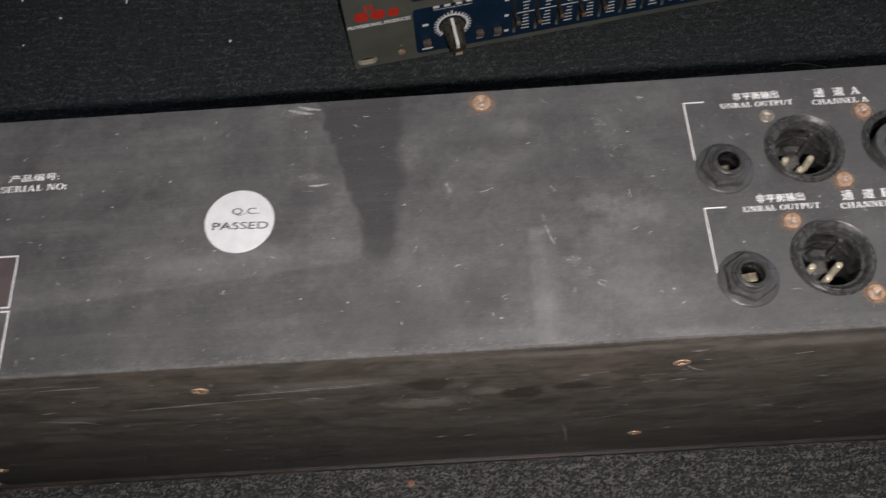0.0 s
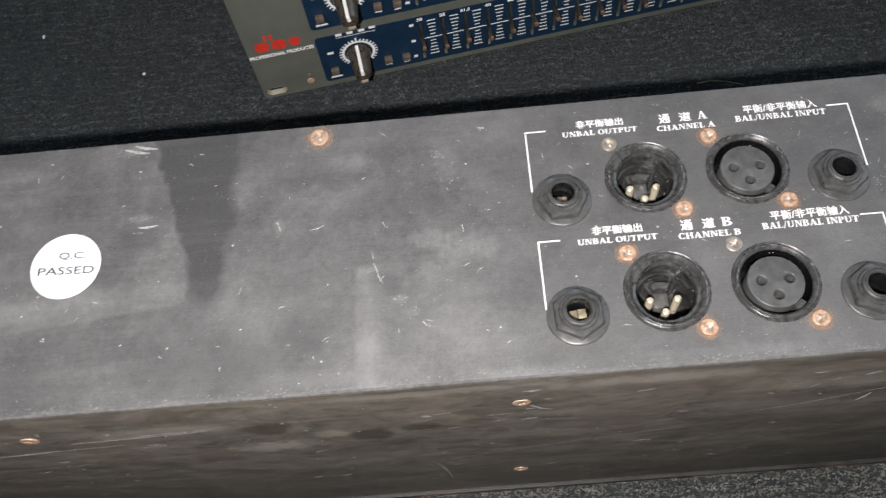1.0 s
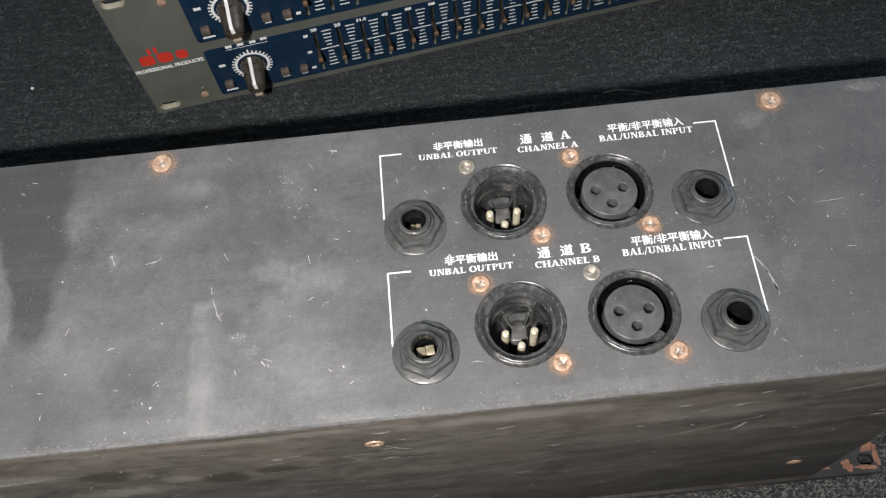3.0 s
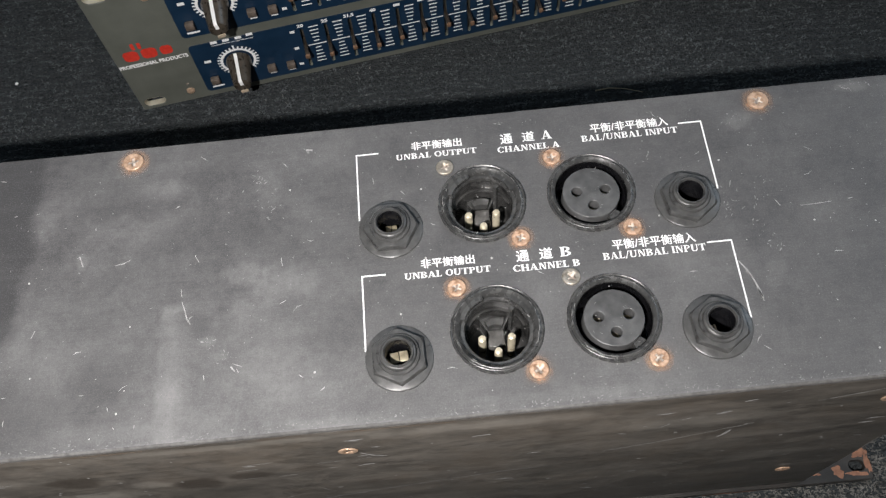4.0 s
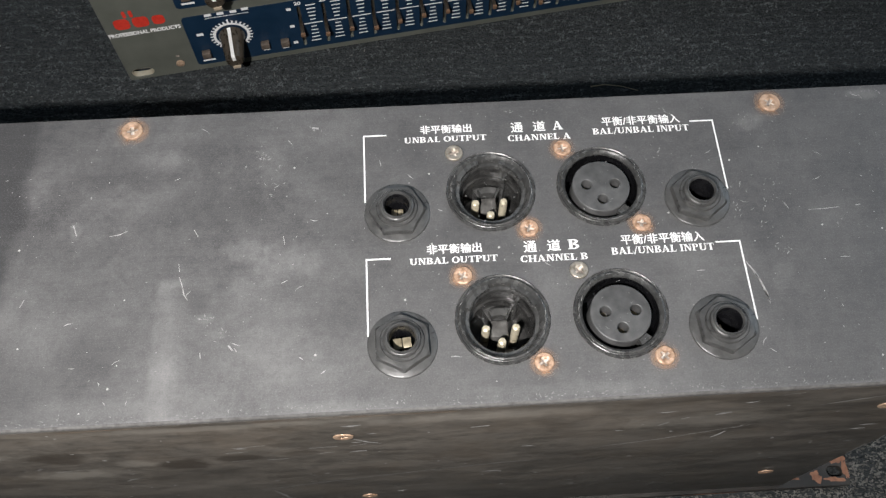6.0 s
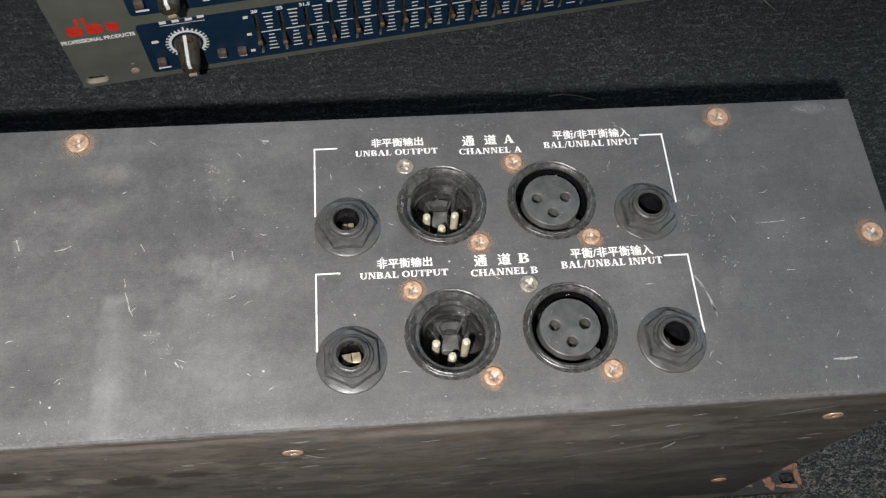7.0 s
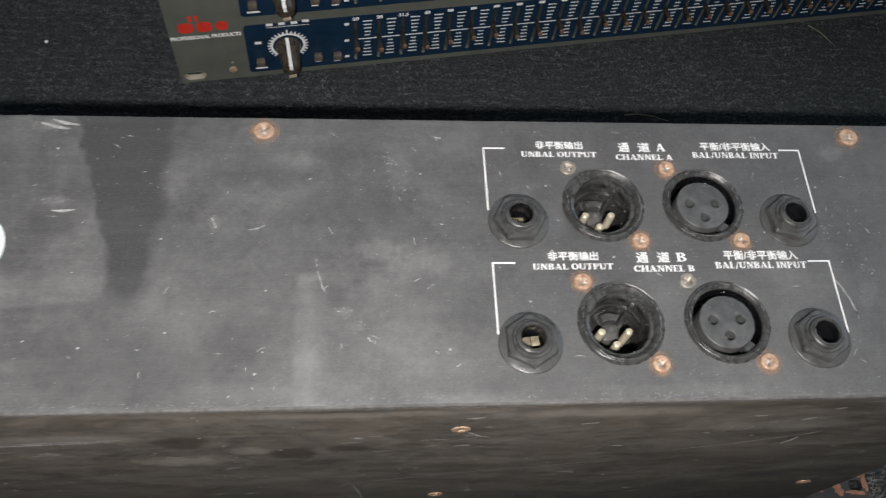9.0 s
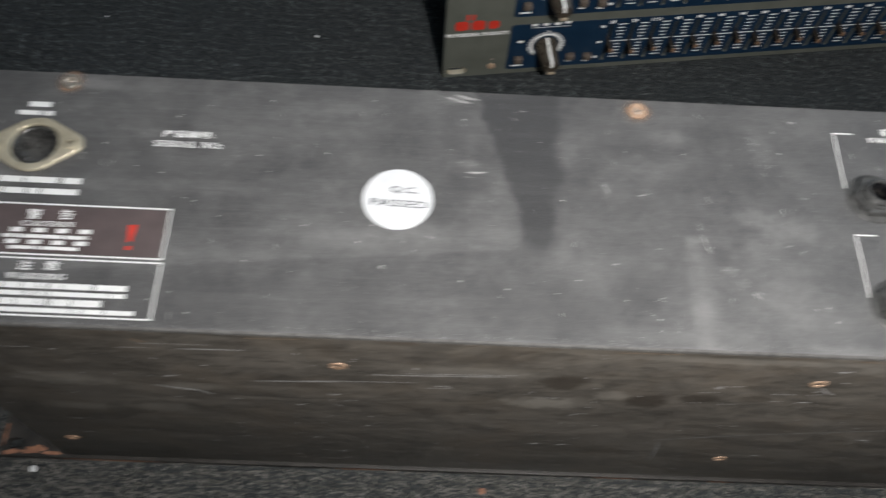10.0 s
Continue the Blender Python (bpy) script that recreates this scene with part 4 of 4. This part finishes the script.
for k, nest in enumerate(((35.7, 27.7, 4, 4, 16, 35), (38.5, 20.2, 4, 4, 14, -20), (-61.0, 40.6, 8, 3, 26, -8), (-56.8, 15.8, 5, 1.5, 9, 0), (206.0, 41.4, 5, 1.6, 14, -60), (170.8, 33.6, 4, 2.5, 9, 20), (170.1, 8.0, 5, 9, 18, 60),
                          (162.5, 6.0, 2, 6, 8, 70), (172.0, -7.0, 4, 3, 9, 30), (23.0, -18.2, 1.6, 1.6, 9, -40), (26.4, -22.2, 2.2, 1.8, 12, -40), (144.5, 25.0, 1, 5, 5, 85), (50.0, 37.4, 3, 1.6, 9, 0), (108.0, 40.0, 14, 2, 8, 40))):
    hatching(*nest, 80 + k)
stroke([(161.6, -9.6), (163.2, -12.4), (164.4, -15.6), (165.2, -18.8), (165.5, -21.5)], 0.55)
stroke([(163.0, -12.6), (164.0, -14.8)], 1.1)
stroke([(164.6, -17.4), (165.6, -20.6)], 1.0)
stroke([(181.6, 4.6), (186.0, 4.7), (190.2, 5.0)], 0.30)
stroke([(194.6, 5.3), (196.0, 5.5)], 0.55)
stroke([(14.7, -2.2), (15.0, -4.6)], 0.40)
stroke([(15.1, -6.0), (16.0, -8.6), (16.6, -11.0), (17.6, -12.6)], 0.45)
stroke([(-4.0, 6.6), (-1.4, 7.0), (0.4, 7.9)], 0.35)
stroke([(-13.8, 10.4), (-12.6, 7.2)], 0.9)
stroke([(18.0, 7.4), (19.2, 5.2)], 0.45)
stroke([(41.5, 4.2), (41.9, 1.6)], 0.40)
stroke([(-24.4, -12.2), (-23.6, -10.2)], 0.55)
stroke([(41.2, -9.2), (42.8, -8.4)], 0.60)
stroke([(28.5, -25.2), (29.6, -26.6)], 1.1)
stroke([(21.6, -26.8), (21.8, -28.2)], 0.55)
stroke([(192.7, -34.6), (196, -34.7), (199.1, -34.5)], 0.9)
stroke([(30.0, -26.0), (30.6, -27.0)], 0.5)
stroke([(-63.5, 41.2), (-59, 39.8), (-55.5, 39.2)], 1.4)
stroke([(-60.5, 42.4), (-57, 41.2), (-53, 40.6)], 1.1)
stroke([(-56.5, 12.6), (-53.5, 12.4), (-50.5, 12.9)], 0.8)
stroke([(-58.0, 10.9), (-55.0, 10.7)], 0.4)
stroke([(48.8, 37.6), (50.6, 37.3)], 1.6)
stroke([(-84, 123.0), (-62, 124.2), (-41, 125.8)], 1.3, "side")
stroke([(-74, 125.2), (-58, 126.1), (-38, 127.4)], 0.7, "side")
stroke([(-120, 113), (-96, 115.5), (-70, 117)], 0.9, "side")
stroke([(-150, 143), (-130, 143.5)], 0.8, "side")
stroke([(20, 60), (40, 67), (55, 72), (80, 79), (100, 84), (112, 85)], 0.8, "side", SCUFF)
stroke([(24, 58), (26, 48), (27, 40), (28, 28)], 1.0, "side", SCUFF)
stroke([(217.8, 138), (218.0, 131), (217.9, 126)], 0.6, "side", WORN)
stroke([(217.9, 112), (218.0, 101)], 0.5, "side", WORN)
stroke([(217.9, 80), (218.0, 72), (217.9, 66)], 0.6, "side")
stroke([(207, 149.2), (212, 149.6), (217, 149.0)], 0.8, "side", WORN)
stroke([(88, 133), (93, 134)], 1.6, "side")
stroke([(24, 124), (33, 125.4)], 0.9, "side")
stroke([(44, 119), (52, 119.6)], 1.0, "side")
stroke([(57, 127.0), (60.5, 122.5), (64, 120.5)], 0.8, "side")
stroke([(60, 121.0), (55, 119.0)], 0.7, "side")
stroke([(-66, 112), (-58, 112.8)], 1.0, "side")
stroke([(-30, 106), (-22, 107.2)], 0.8, "side")
for pts, w in (([(158.2, 142.4), (159.6, 143.2), (161.2, 144.0)], 1.3), ([(153.4, 131.8), (155.0, 133.0), (157.2, 134.0)], 1.5), ([(144.8, 129.2), (146.8, 130.6)], 1.5), ([(140.2, 123.0), (142.2, 126.2)], 1.4),
               ([(160.2, 103.6), (161.6, 107.0), (162.3, 111.4)], 1.5), ([(163.6, 114.8), (165.6, 117.6)], 1.2), ([(126.0, 98.5), (144.4, 105.4), (154.2, 110.5), (167.4, 117.6)], 0.55), ([(165.7, 148.7), (170.6, 149.9)], 0.6),
               ([(179.1, 135.8), (188.0, 139.8), (196.5, 143.3)], 0.6), ([(-155.6, 105.2), (-148.9, 102.8), (-141.9, 101.0), (-137.4, 97.2)], 1.2), ([(-192.5, 136.0), (-184.1, 136.5)], 0.9), ([(-157.7, 138.9), (-148.5, 139.5)], 0.9),
               ([(-140.6, 139.4), (-130.0, 140.0), (-120.3, 140.3)], 1.0), ([(-122.4, 112.5), (-108.0, 113.8), (-94.5, 114.7)], 0.9), ([(21.0, 118.4), (27.0, 118.9)], 1.0), ([(30.6, 107.0), (36.5, 107.7)], 1.0), ([(20.0, 107.4), (26.0, 107.9)], 0.8),
               ([(54.5, 111.0), (57.0, 112.2), (59.5, 112.0)], 1.3)):
    stroke(pts, w, "side")
for pts, w in (([(-152.0, 146.2), (-148.4, 143.8)], 2.2), ([(-119.0, 150.2), (-104.0, 150.6)], 1.0), ([(-12.0, 150.4), (6.0, 150.8)], 0.9), ([(58.0, 150.6), (84.0, 150.4)], 0.8)):
    stroke(pts, w, "side", WORN)

# ---- the blue-faced equaliser, standing upright behind it ----
eq = thing("equalizer", "grey and navy blue rack equalizer upright on the carpet", "equalizer",
           pose(-0.0635, 0.1692, 0.0, 0, 0, 8.5))
FW, FB, FT = 0.483, 0.0043, 0.0880
PITCH, FIRST, N = 0.01185, 0.0903, 31
ROWZ = ((0.0083, 0.0430), (0.0490, 0.0840))          # lower and upper blue fields
slots = []
for z0, z1 in ROWZ:
    for k in range(N):
        cx = FIRST + PITCH * k
        slots.append(rounded(cx - 0.00085, cx + 0.00085, z0 + 0.0022, z1 - 0.0042, 0.0008, 4))
ears = [slot_loop(x, z, 0.0108, 0.0058) for x in (0.0092, FW - 0.0092) for z in (0.0092, 0.0842)]
part("faceplate", move(plate("faceplate", [rounded(0.0018, FW - 0.0018, FB, FT, 0.0010, 3)] + ears + slots, -0.0034, 0.0, 0.0004), FACE), GREY, eq, "warm grey metal faceplate with rack slots", smooth=False)
liner = plate("slot_edge", [slot_loop(0, 0, 0.01076, 0.00576), slot_loop(0, 0, 0.0103, 0.0053)], -0.0033, -0.0003)
move(liner, FACE)
for x in (0.0092, FW - 0.0092):
    for z in (0.0092, 0.0842):
        part("slot_edge", liner, STEEL, eq, "bare metal edge of a rack slot", pose(x, 0, z), smooth=False)
case = bmesh.new()
box(case, 0.022, FW - 0.022, 0.0120, 0.19, 0.004, 0.0868, 0.001)
part("case", case, CASE, eq, "black metal case")
part("case_front", boxed(0.024, FW - 0.024, 0.0036, 0.0118, 0.085, 0.0866), CASE, eq)
for x in (0.06, FW - 0.06):
    for y in (0.03, 0.16):
        part("foot", lathe([(0.007, 0.0), (0.008, 0.0039), (0, 0.0039)], 20), KNOB, eq, at=pose(x, y, 0))


def tick_ring():
    bm = bmesh.new()
    for k in range(23):
        a = radians(-45 + 270 * k / 22)
        c, s_ = math.cos(a), math.sin(a)
        r0, r1 = 0.0076, 0.0112 if k == 11 else 0.0101
        w = 0.00042
        for ring in (((r0, -w), (r1, -w), (r1, w), (r0, w)),):
            bm.faces.new([bm.verts.new((r * c - v * s_, -0.00040, r * s_ + v * c)) for r, v in ring])
    for k in range(40):
        a0, a1 = radians(-45 + 270 * k / 40), radians(-45 + 270 * (k + 1) / 40)
        bm.faces.new([bm.verts.new((r * math.cos(a), -0.00043, r * math.sin(a))) for r, a in ((0.0074, a0), (0.0087, a0), (0.0087, a1), (0.0074, a1))])
    return bm


def ladder():
    bm = bmesh.new()
    for k in range(-5, 6):
        z = k * 0.00255
        w = 0.0046 if k == 0 else 0.0011 + 0.00025 * abs(k)
        h = 0.00035
        bm.faces.new([bm.verts.new((x, -0.00036, z + v)) for x, v in ((-w, -h), (w, -h), (w, h), (-w, h))])
    return bm


def flat(rects):
    bm = bmesh.new()
    for x0, x1, z0, z1 in rects:
        bm.faces.new([bm.verts.new(p) for p in ((x0, -0.00036, z0), (x1, -0.00036, z0), (x1, -0.00036, z1), (x0, -0.00036, z1))])
    return bm


ring_mesh = mesh_of("dial_ring", tick_ring())
ladder_mesh = mesh_of("scale_ladder", ladder())
TURNED = Matrix.Rotation(radians(90), 4, "X")
knob_mesh = mesh_of("knob", lathe([(0.0063, 0.0004), (0.0063, 0.0012), (0.0056, 0.0022), (0.0043, 0.0150), (0.0039, 0.0158), (0.0032, 0.0161), (0, 0.0161)], 36), True)
knob_mesh.transform(TURNED)
bm = bmesh.new()
w = 0.00080
line = [(0.0065, 0.0010), (0.0058, 0.0022), (0.0045, 0.0151), (0.0041, 0.0160), (0.0033, 0.0164), (0.0008, 0.0164)]
rows_ = [[bm.verts.new((sx * w, -d, r)) for sx in (-1, 1)] for r, d in line]
for a, b in zip(rows_, rows_[1:]):
    bm.faces.new((a[0], a[1], b[1], b[0]))
pointer_mesh = mesh_of("pointer", bm)
# small nub that paints a glint on the lower rim of the knob
nub_mesh = mesh_of("glint_tip", boxed(-0.0019, 0.0019, -0.0170, -0.0158, -0.0044, -0.0028, 0.0005), True)
cap = bmesh.new()
box(cap, -0.0009, 0.0009, -0.0075, 0.004, -0.0013, 0.0013, 0.0004)
slider_mesh = mesh_of("slider", cap, True)
tip_mesh = mesh_of("tip", boxed(-0.0011, 0.0011, -0.0086, -0.0072, -0.0012, 0.0012, 0.0005), True)
TRACK = plain("dusty_slider_track", (0.030, 0.027, 0.022), (0.075, 0.066, 0.052), 500, (0.4, 0.6))
track_mesh = mesh_of("track", boxed(-0.0016, 0.0016, 0.0006, 0.0014, -0.0165, 0.0165))
TIP = plain("amber_tip", (0.075, 0.045, 0.028), (0.24, 0.145, 0.09), 500, (0.25, 0.4))
button_mesh = mesh_of("button", boxed(-0.0021, 0.0021, -0.0034, -0.0004, -0.0019, 0.0019, 0.0005), True)
label_mesh = mesh_of("unreadable_print", flat([(-0.0016, 0.0016, -0.0009, 0.0009)]))
under_mesh = mesh_of("unreadable_print", flat([(-0.0030, 0.0030, -0.0006, 0.0006)]))
FREQ = ["20", "25", "31.5", "40"]
for row, (z0, z1) in enumerate(ROWZ):
    field = plate("blue_field", [rounded(0.0363, FW - 0.0363, z0, z1, 0.0022, 5)] + slots[row * N:(row + 1) * N], 0.0001, 0.00035)
    field = part("blue_field", move(field, FACE), BLUE, eq, "navy blue printed control field", smooth=False)
    zc = z0 + 0.0182
    kx, kz = 0.0566, z0 + 0.0182
    part("dial_ring", ring_mesh, INK, field, "ring of white dial marks", pose(kx, 0, kz))
    knob = part("knob", knob_mesh, KNOB, eq, "dark knob with a white pointer line", pose(kx, -0.0003, kz, 0, (-3, -6)[row], 0))
    part("pointer", pointer_mesh, INK, knob, "white pointer line")
    part("glint_tip", nub_mesh, TAN, knob, "tan glint painted at the knob's end")
    for bx, bz in ((0.0423, z0 + 0.0090), (0.0710, z0 + 0.0090), (0.0807, z0 + 0.0082)):
        part("button", button_mesh, BUTTON, eq, "dull brown push button", pose(bx, 0, bz))
        part("unreadable_print", under_mesh if bx < 0.05 else label_mesh, INK, field, at=pose(bx, 0, bz - 0.0062 if bx < 0.05 else bz - 0.0048))
    part("unreadable_print", label_mesh, INK, field, at=pose(0.0423, 0, z0 + 0.0218))
    for lx, lz in ((0.0487, 0.0352), (0.0545, 0.0352), (0.0605, 0.0352), (0.0660, 0.0358)):
        part("unreadable_print", label_mesh, INK, field, at=pose(lx, 0, z0 + lz - (0.0012 if row == 0 else 0.003)))
    part("printed_line", flat([(0.0470, 0.0675, z0 - z0 + 0.0, 0.00035)]), INK, field, at=pose(0, 0, z0 + 0.0318))
    for lz in (0.0055, 0.0175, 0.0295):
        part("unreadable_print", label_mesh, INK, field, at=pose(FIRST - 0.0045, 0, z0 + lz, 0, 0, 0) @ Matrix.Diagonal((0.7, 1, 1, 1)))
    rnd = random.Random(20 + row)
    for k in range(N):
        cx = FIRST + PITCH * k
        tagged(part("scale_ladder", ladder_mesh, INK, field, at=pose(cx + PITCH / 2, 0, zc - 0.0004)), kind="stuff")
        tab = part("slider", slider_mesh, TAB, eq, at=pose(cx, 0, zc + rnd.gauss(-0.0005, 0.0010)))
        part("tip", tip_mesh, TIP, tab, "worn amber tip")
        part("track", track_mesh, TRACK, eq, at=pose(cx, 0.0030, (z0 + z1) / 2))
        if k < len(FREQ):
            wd = 0.0014 * len(FREQ[k]) * (0.85 if "." in FREQ[k] else 1)
            me = lettering(FREQ[k], cx - wd / 2 - 0.0002, cx + wd / 2 + 0.0002, z1 - 0.0032, z1 - 0.0009, 0.0, 1.0, 0.05)
            me.transform(Matrix.Translation((0, -0.00037, 0)) @ FACE)
            part("printed_number", me, INK, field, smooth=False)
        else:
            part("unreadable_print", label_mesh, INK, field, at=pose(cx, 0, z1 - 0.0020))

# maker's mark as plain red shapes over a white line of words
bm = bmesh.new()
for loop in (rounded(0.0067, 0.0138, 0.0412, 0.0480, 0.0022, 5), rounded(0.0152, 0.0224, 0.0412, 0.0480, 0.0022, 5), rounded(0.0240, 0.0296, 0.0414, 0.0474, 0.0020, 5),
             rounded(0.0122, 0.0138, 0.0484, 0.0527, 0.0006, 3), rounded(0.0152, 0.0168, 0.0484, 0.0527, 0.0006, 3)):
    bm.faces.new([bm.verts.new((x, -0.00012, z)) for x, z in loop])
part("red_mark", bm, RED, eq, "plain red mark on the faceplate", smooth=False)
me = lettering("PROFESSIONAL PRODUCTS", 0.0022, 0.0352, 0.0366, 0.0392, 0.0, 1.0, 0.05)
me.transform(Matrix.Translation((0, -0.00013, 0)) @ FACE)
part("printed_label", me, INK, eq, "small white printed words", smooth=False)
ear_screw = mesh_of("ear_screw", lathe([(0.0021, 0.0), (0.0020, 0.0006), (0.0012, 0.0010), (0, 0.0011)], 18), True)
ear_screw.transform(TURNED)
for x, z in ((0.0282, 0.0118), (0.0290, 0.0790)):
    part("screw", ear_screw, RUST, eq, "small rusty screw", pose(x, 0, z))
part("screw_hole", flat([(0.0276, 0.0290, 0.0170, 0.0182)]), SLOT, eq, smooth=False)

# ---- carpet pile: many short flattened fibres ----
rs = np.random.RandomState(7)


def pile(count, x0, x1, y0, y1):
    x, y = rs.uniform(x0, x1, count), rs.uniform(y0, y1, count)
    ok = ~((x > X0 - 0.0280) & (x < X1 + 0.0280) & (y > Y0 - 0.001) & (y < Y1 + 0.0005))
    x, y = x[ok], y[ok]
    n = len(x)
    a = rs.normal(0.0, 0.9, n) + rs.choice([0, math.pi], n)
    length, w = rs.uniform(0.0008, 0.0019, n), rs.uniform(0.00032, 0.00075, n)
    ribs = 0.0015 * np.sin(2 * math.pi * (y + 0.0012 * np.sin(x * 61) + 0.0008 * np.sin(x * 173 + 1)) / 0.0046) * (0.70 + 0.30 * np.sin(x * 23 + y * 31))
    zb, zt = rs.uniform(-0.0007, 0.0, n) + ribs, rs.uniform(-0.0005, 0.0003, n) + ribs
    dx, dy = np.cos(a) * length / 2, np.sin(a) * length / 2
    nx, ny = -np.sin(a) * w / 2, np.cos(a) * w / 2
    zm = np.maximum(zb, zt) + rs.uniform(0, 0.0003, n)
    v = np.stack([np.stack([x - dx + nx, y - dy + ny, zb], 1), np.stack([x - dx - nx, y - dy - ny, zb], 1), np.stack([x - nx, y - ny, zm], 1),
                  np.stack([x + nx, y + ny, zm], 1), np.stack([x + dx, y + dy, zt], 1)], 1).reshape(-1, 3)
    b = np.arange(n) * 5
    quads = np.stack([b, b + 1, b + 2, b + 3], 1)
    tris = np.stack([b + 3, b + 2, b + 4], 1)
    me = bpy.data.meshes.new("carpet_pile")
    me.from_pydata(v.tolist(), [], quads.tolist() + tris.tolist())
    me.materials.append(PILE)
    return me


carpet_pile = new("carpet_pile", pile(470000, -0.45, 0.50, -0.12, 0.40))
tagged(carpet_pile, "charcoal grey flecked carpet pile with pale fibres", "carpet", kind="stuff")


# ---- litter on the carpet ----
def sprig(name, label, category, pts, thick, material):
    """A thin curved stalk lying on the pile, points in millimetres."""
    cu = bpy.data.curves.new(name, "CURVE")
    cu.dimensions, cu.bevel_depth, cu.bevel_resolution = "3D", thick / 2000, 1
    sp = cu.splines.new("POLY")
    sp.points.add(len(pts) - 1)
    for k, (q, (x, y, z)) in enumerate(zip(sp.points, pts)):
        q.co = (x / 1000, y / 1000, z / 1000, 1)
        q.radius = 1.0 - 0.6 * k / (len(pts) - 1)
    me = from_curve(cu)
    me.materials.append(material)
    return tagged(new(name, me), label, category)


STRAW = plain("dry_straw", (0.20, 0.17, 0.11), (0.36, 0.31, 0.21), 400, (0.5, 0.7))
sprig("straw", "curved dry straw lying on the dark carpet", "straw", [(168, 156.2, 1.0), (175, 156.8, 1.4), (183, 155.4, 1.5), (191.5, 152.6, 1.1)], 0.75, STRAW)
sprig("thread", "thin pale thread lying on the dark carpet", "thread", [(287, 221, 1.1), (293, 215.5, 1.4), (299.2, 206, 1.1)], 0.5, STRAW)


def crumb(name, label, x, y, size, material, seed):
    rr = random.Random(seed)
    bm = bmesh.new()
    bmesh.ops.create_icosphere(bm, subdivisions=2, radius=size)
    for v in bm.verts:
        v.co *= rr.uniform(0.75, 1.15)
        v.co.z *= 0.6
    ob = new(name, mesh_of(name, bm, True))
    ob.data.materials.append(material)
    ob.matrix_world = pose(x, y, size * 0.5)
    return tagged(ob, label, "crumb", group="crumbs on the carpet")


crumb("crumb", "small orange crumb on the carpet before the unit", -0.0387, -0.0529, 0.0017, PRIMER, 1)
crumb("crumb", "small white crumb on the carpet beside the rack ear", -0.2323, -0.0500, 0.0016, PAPER, 2)
for k, (x, y, size) in enumerate(((-0.2594, 0.2382, 0.0008), (-0.1965, 0.2319, 0.0012), (-0.2344, 0.2229, 0.0009), (-0.1336, 0.1980, 0.0009), (-0.2533, 0.2047, 0.0007))):
    crumb("crumb", "tiny pale crumb of plaster on the carpet", x, y, size, INK, 10 + k)
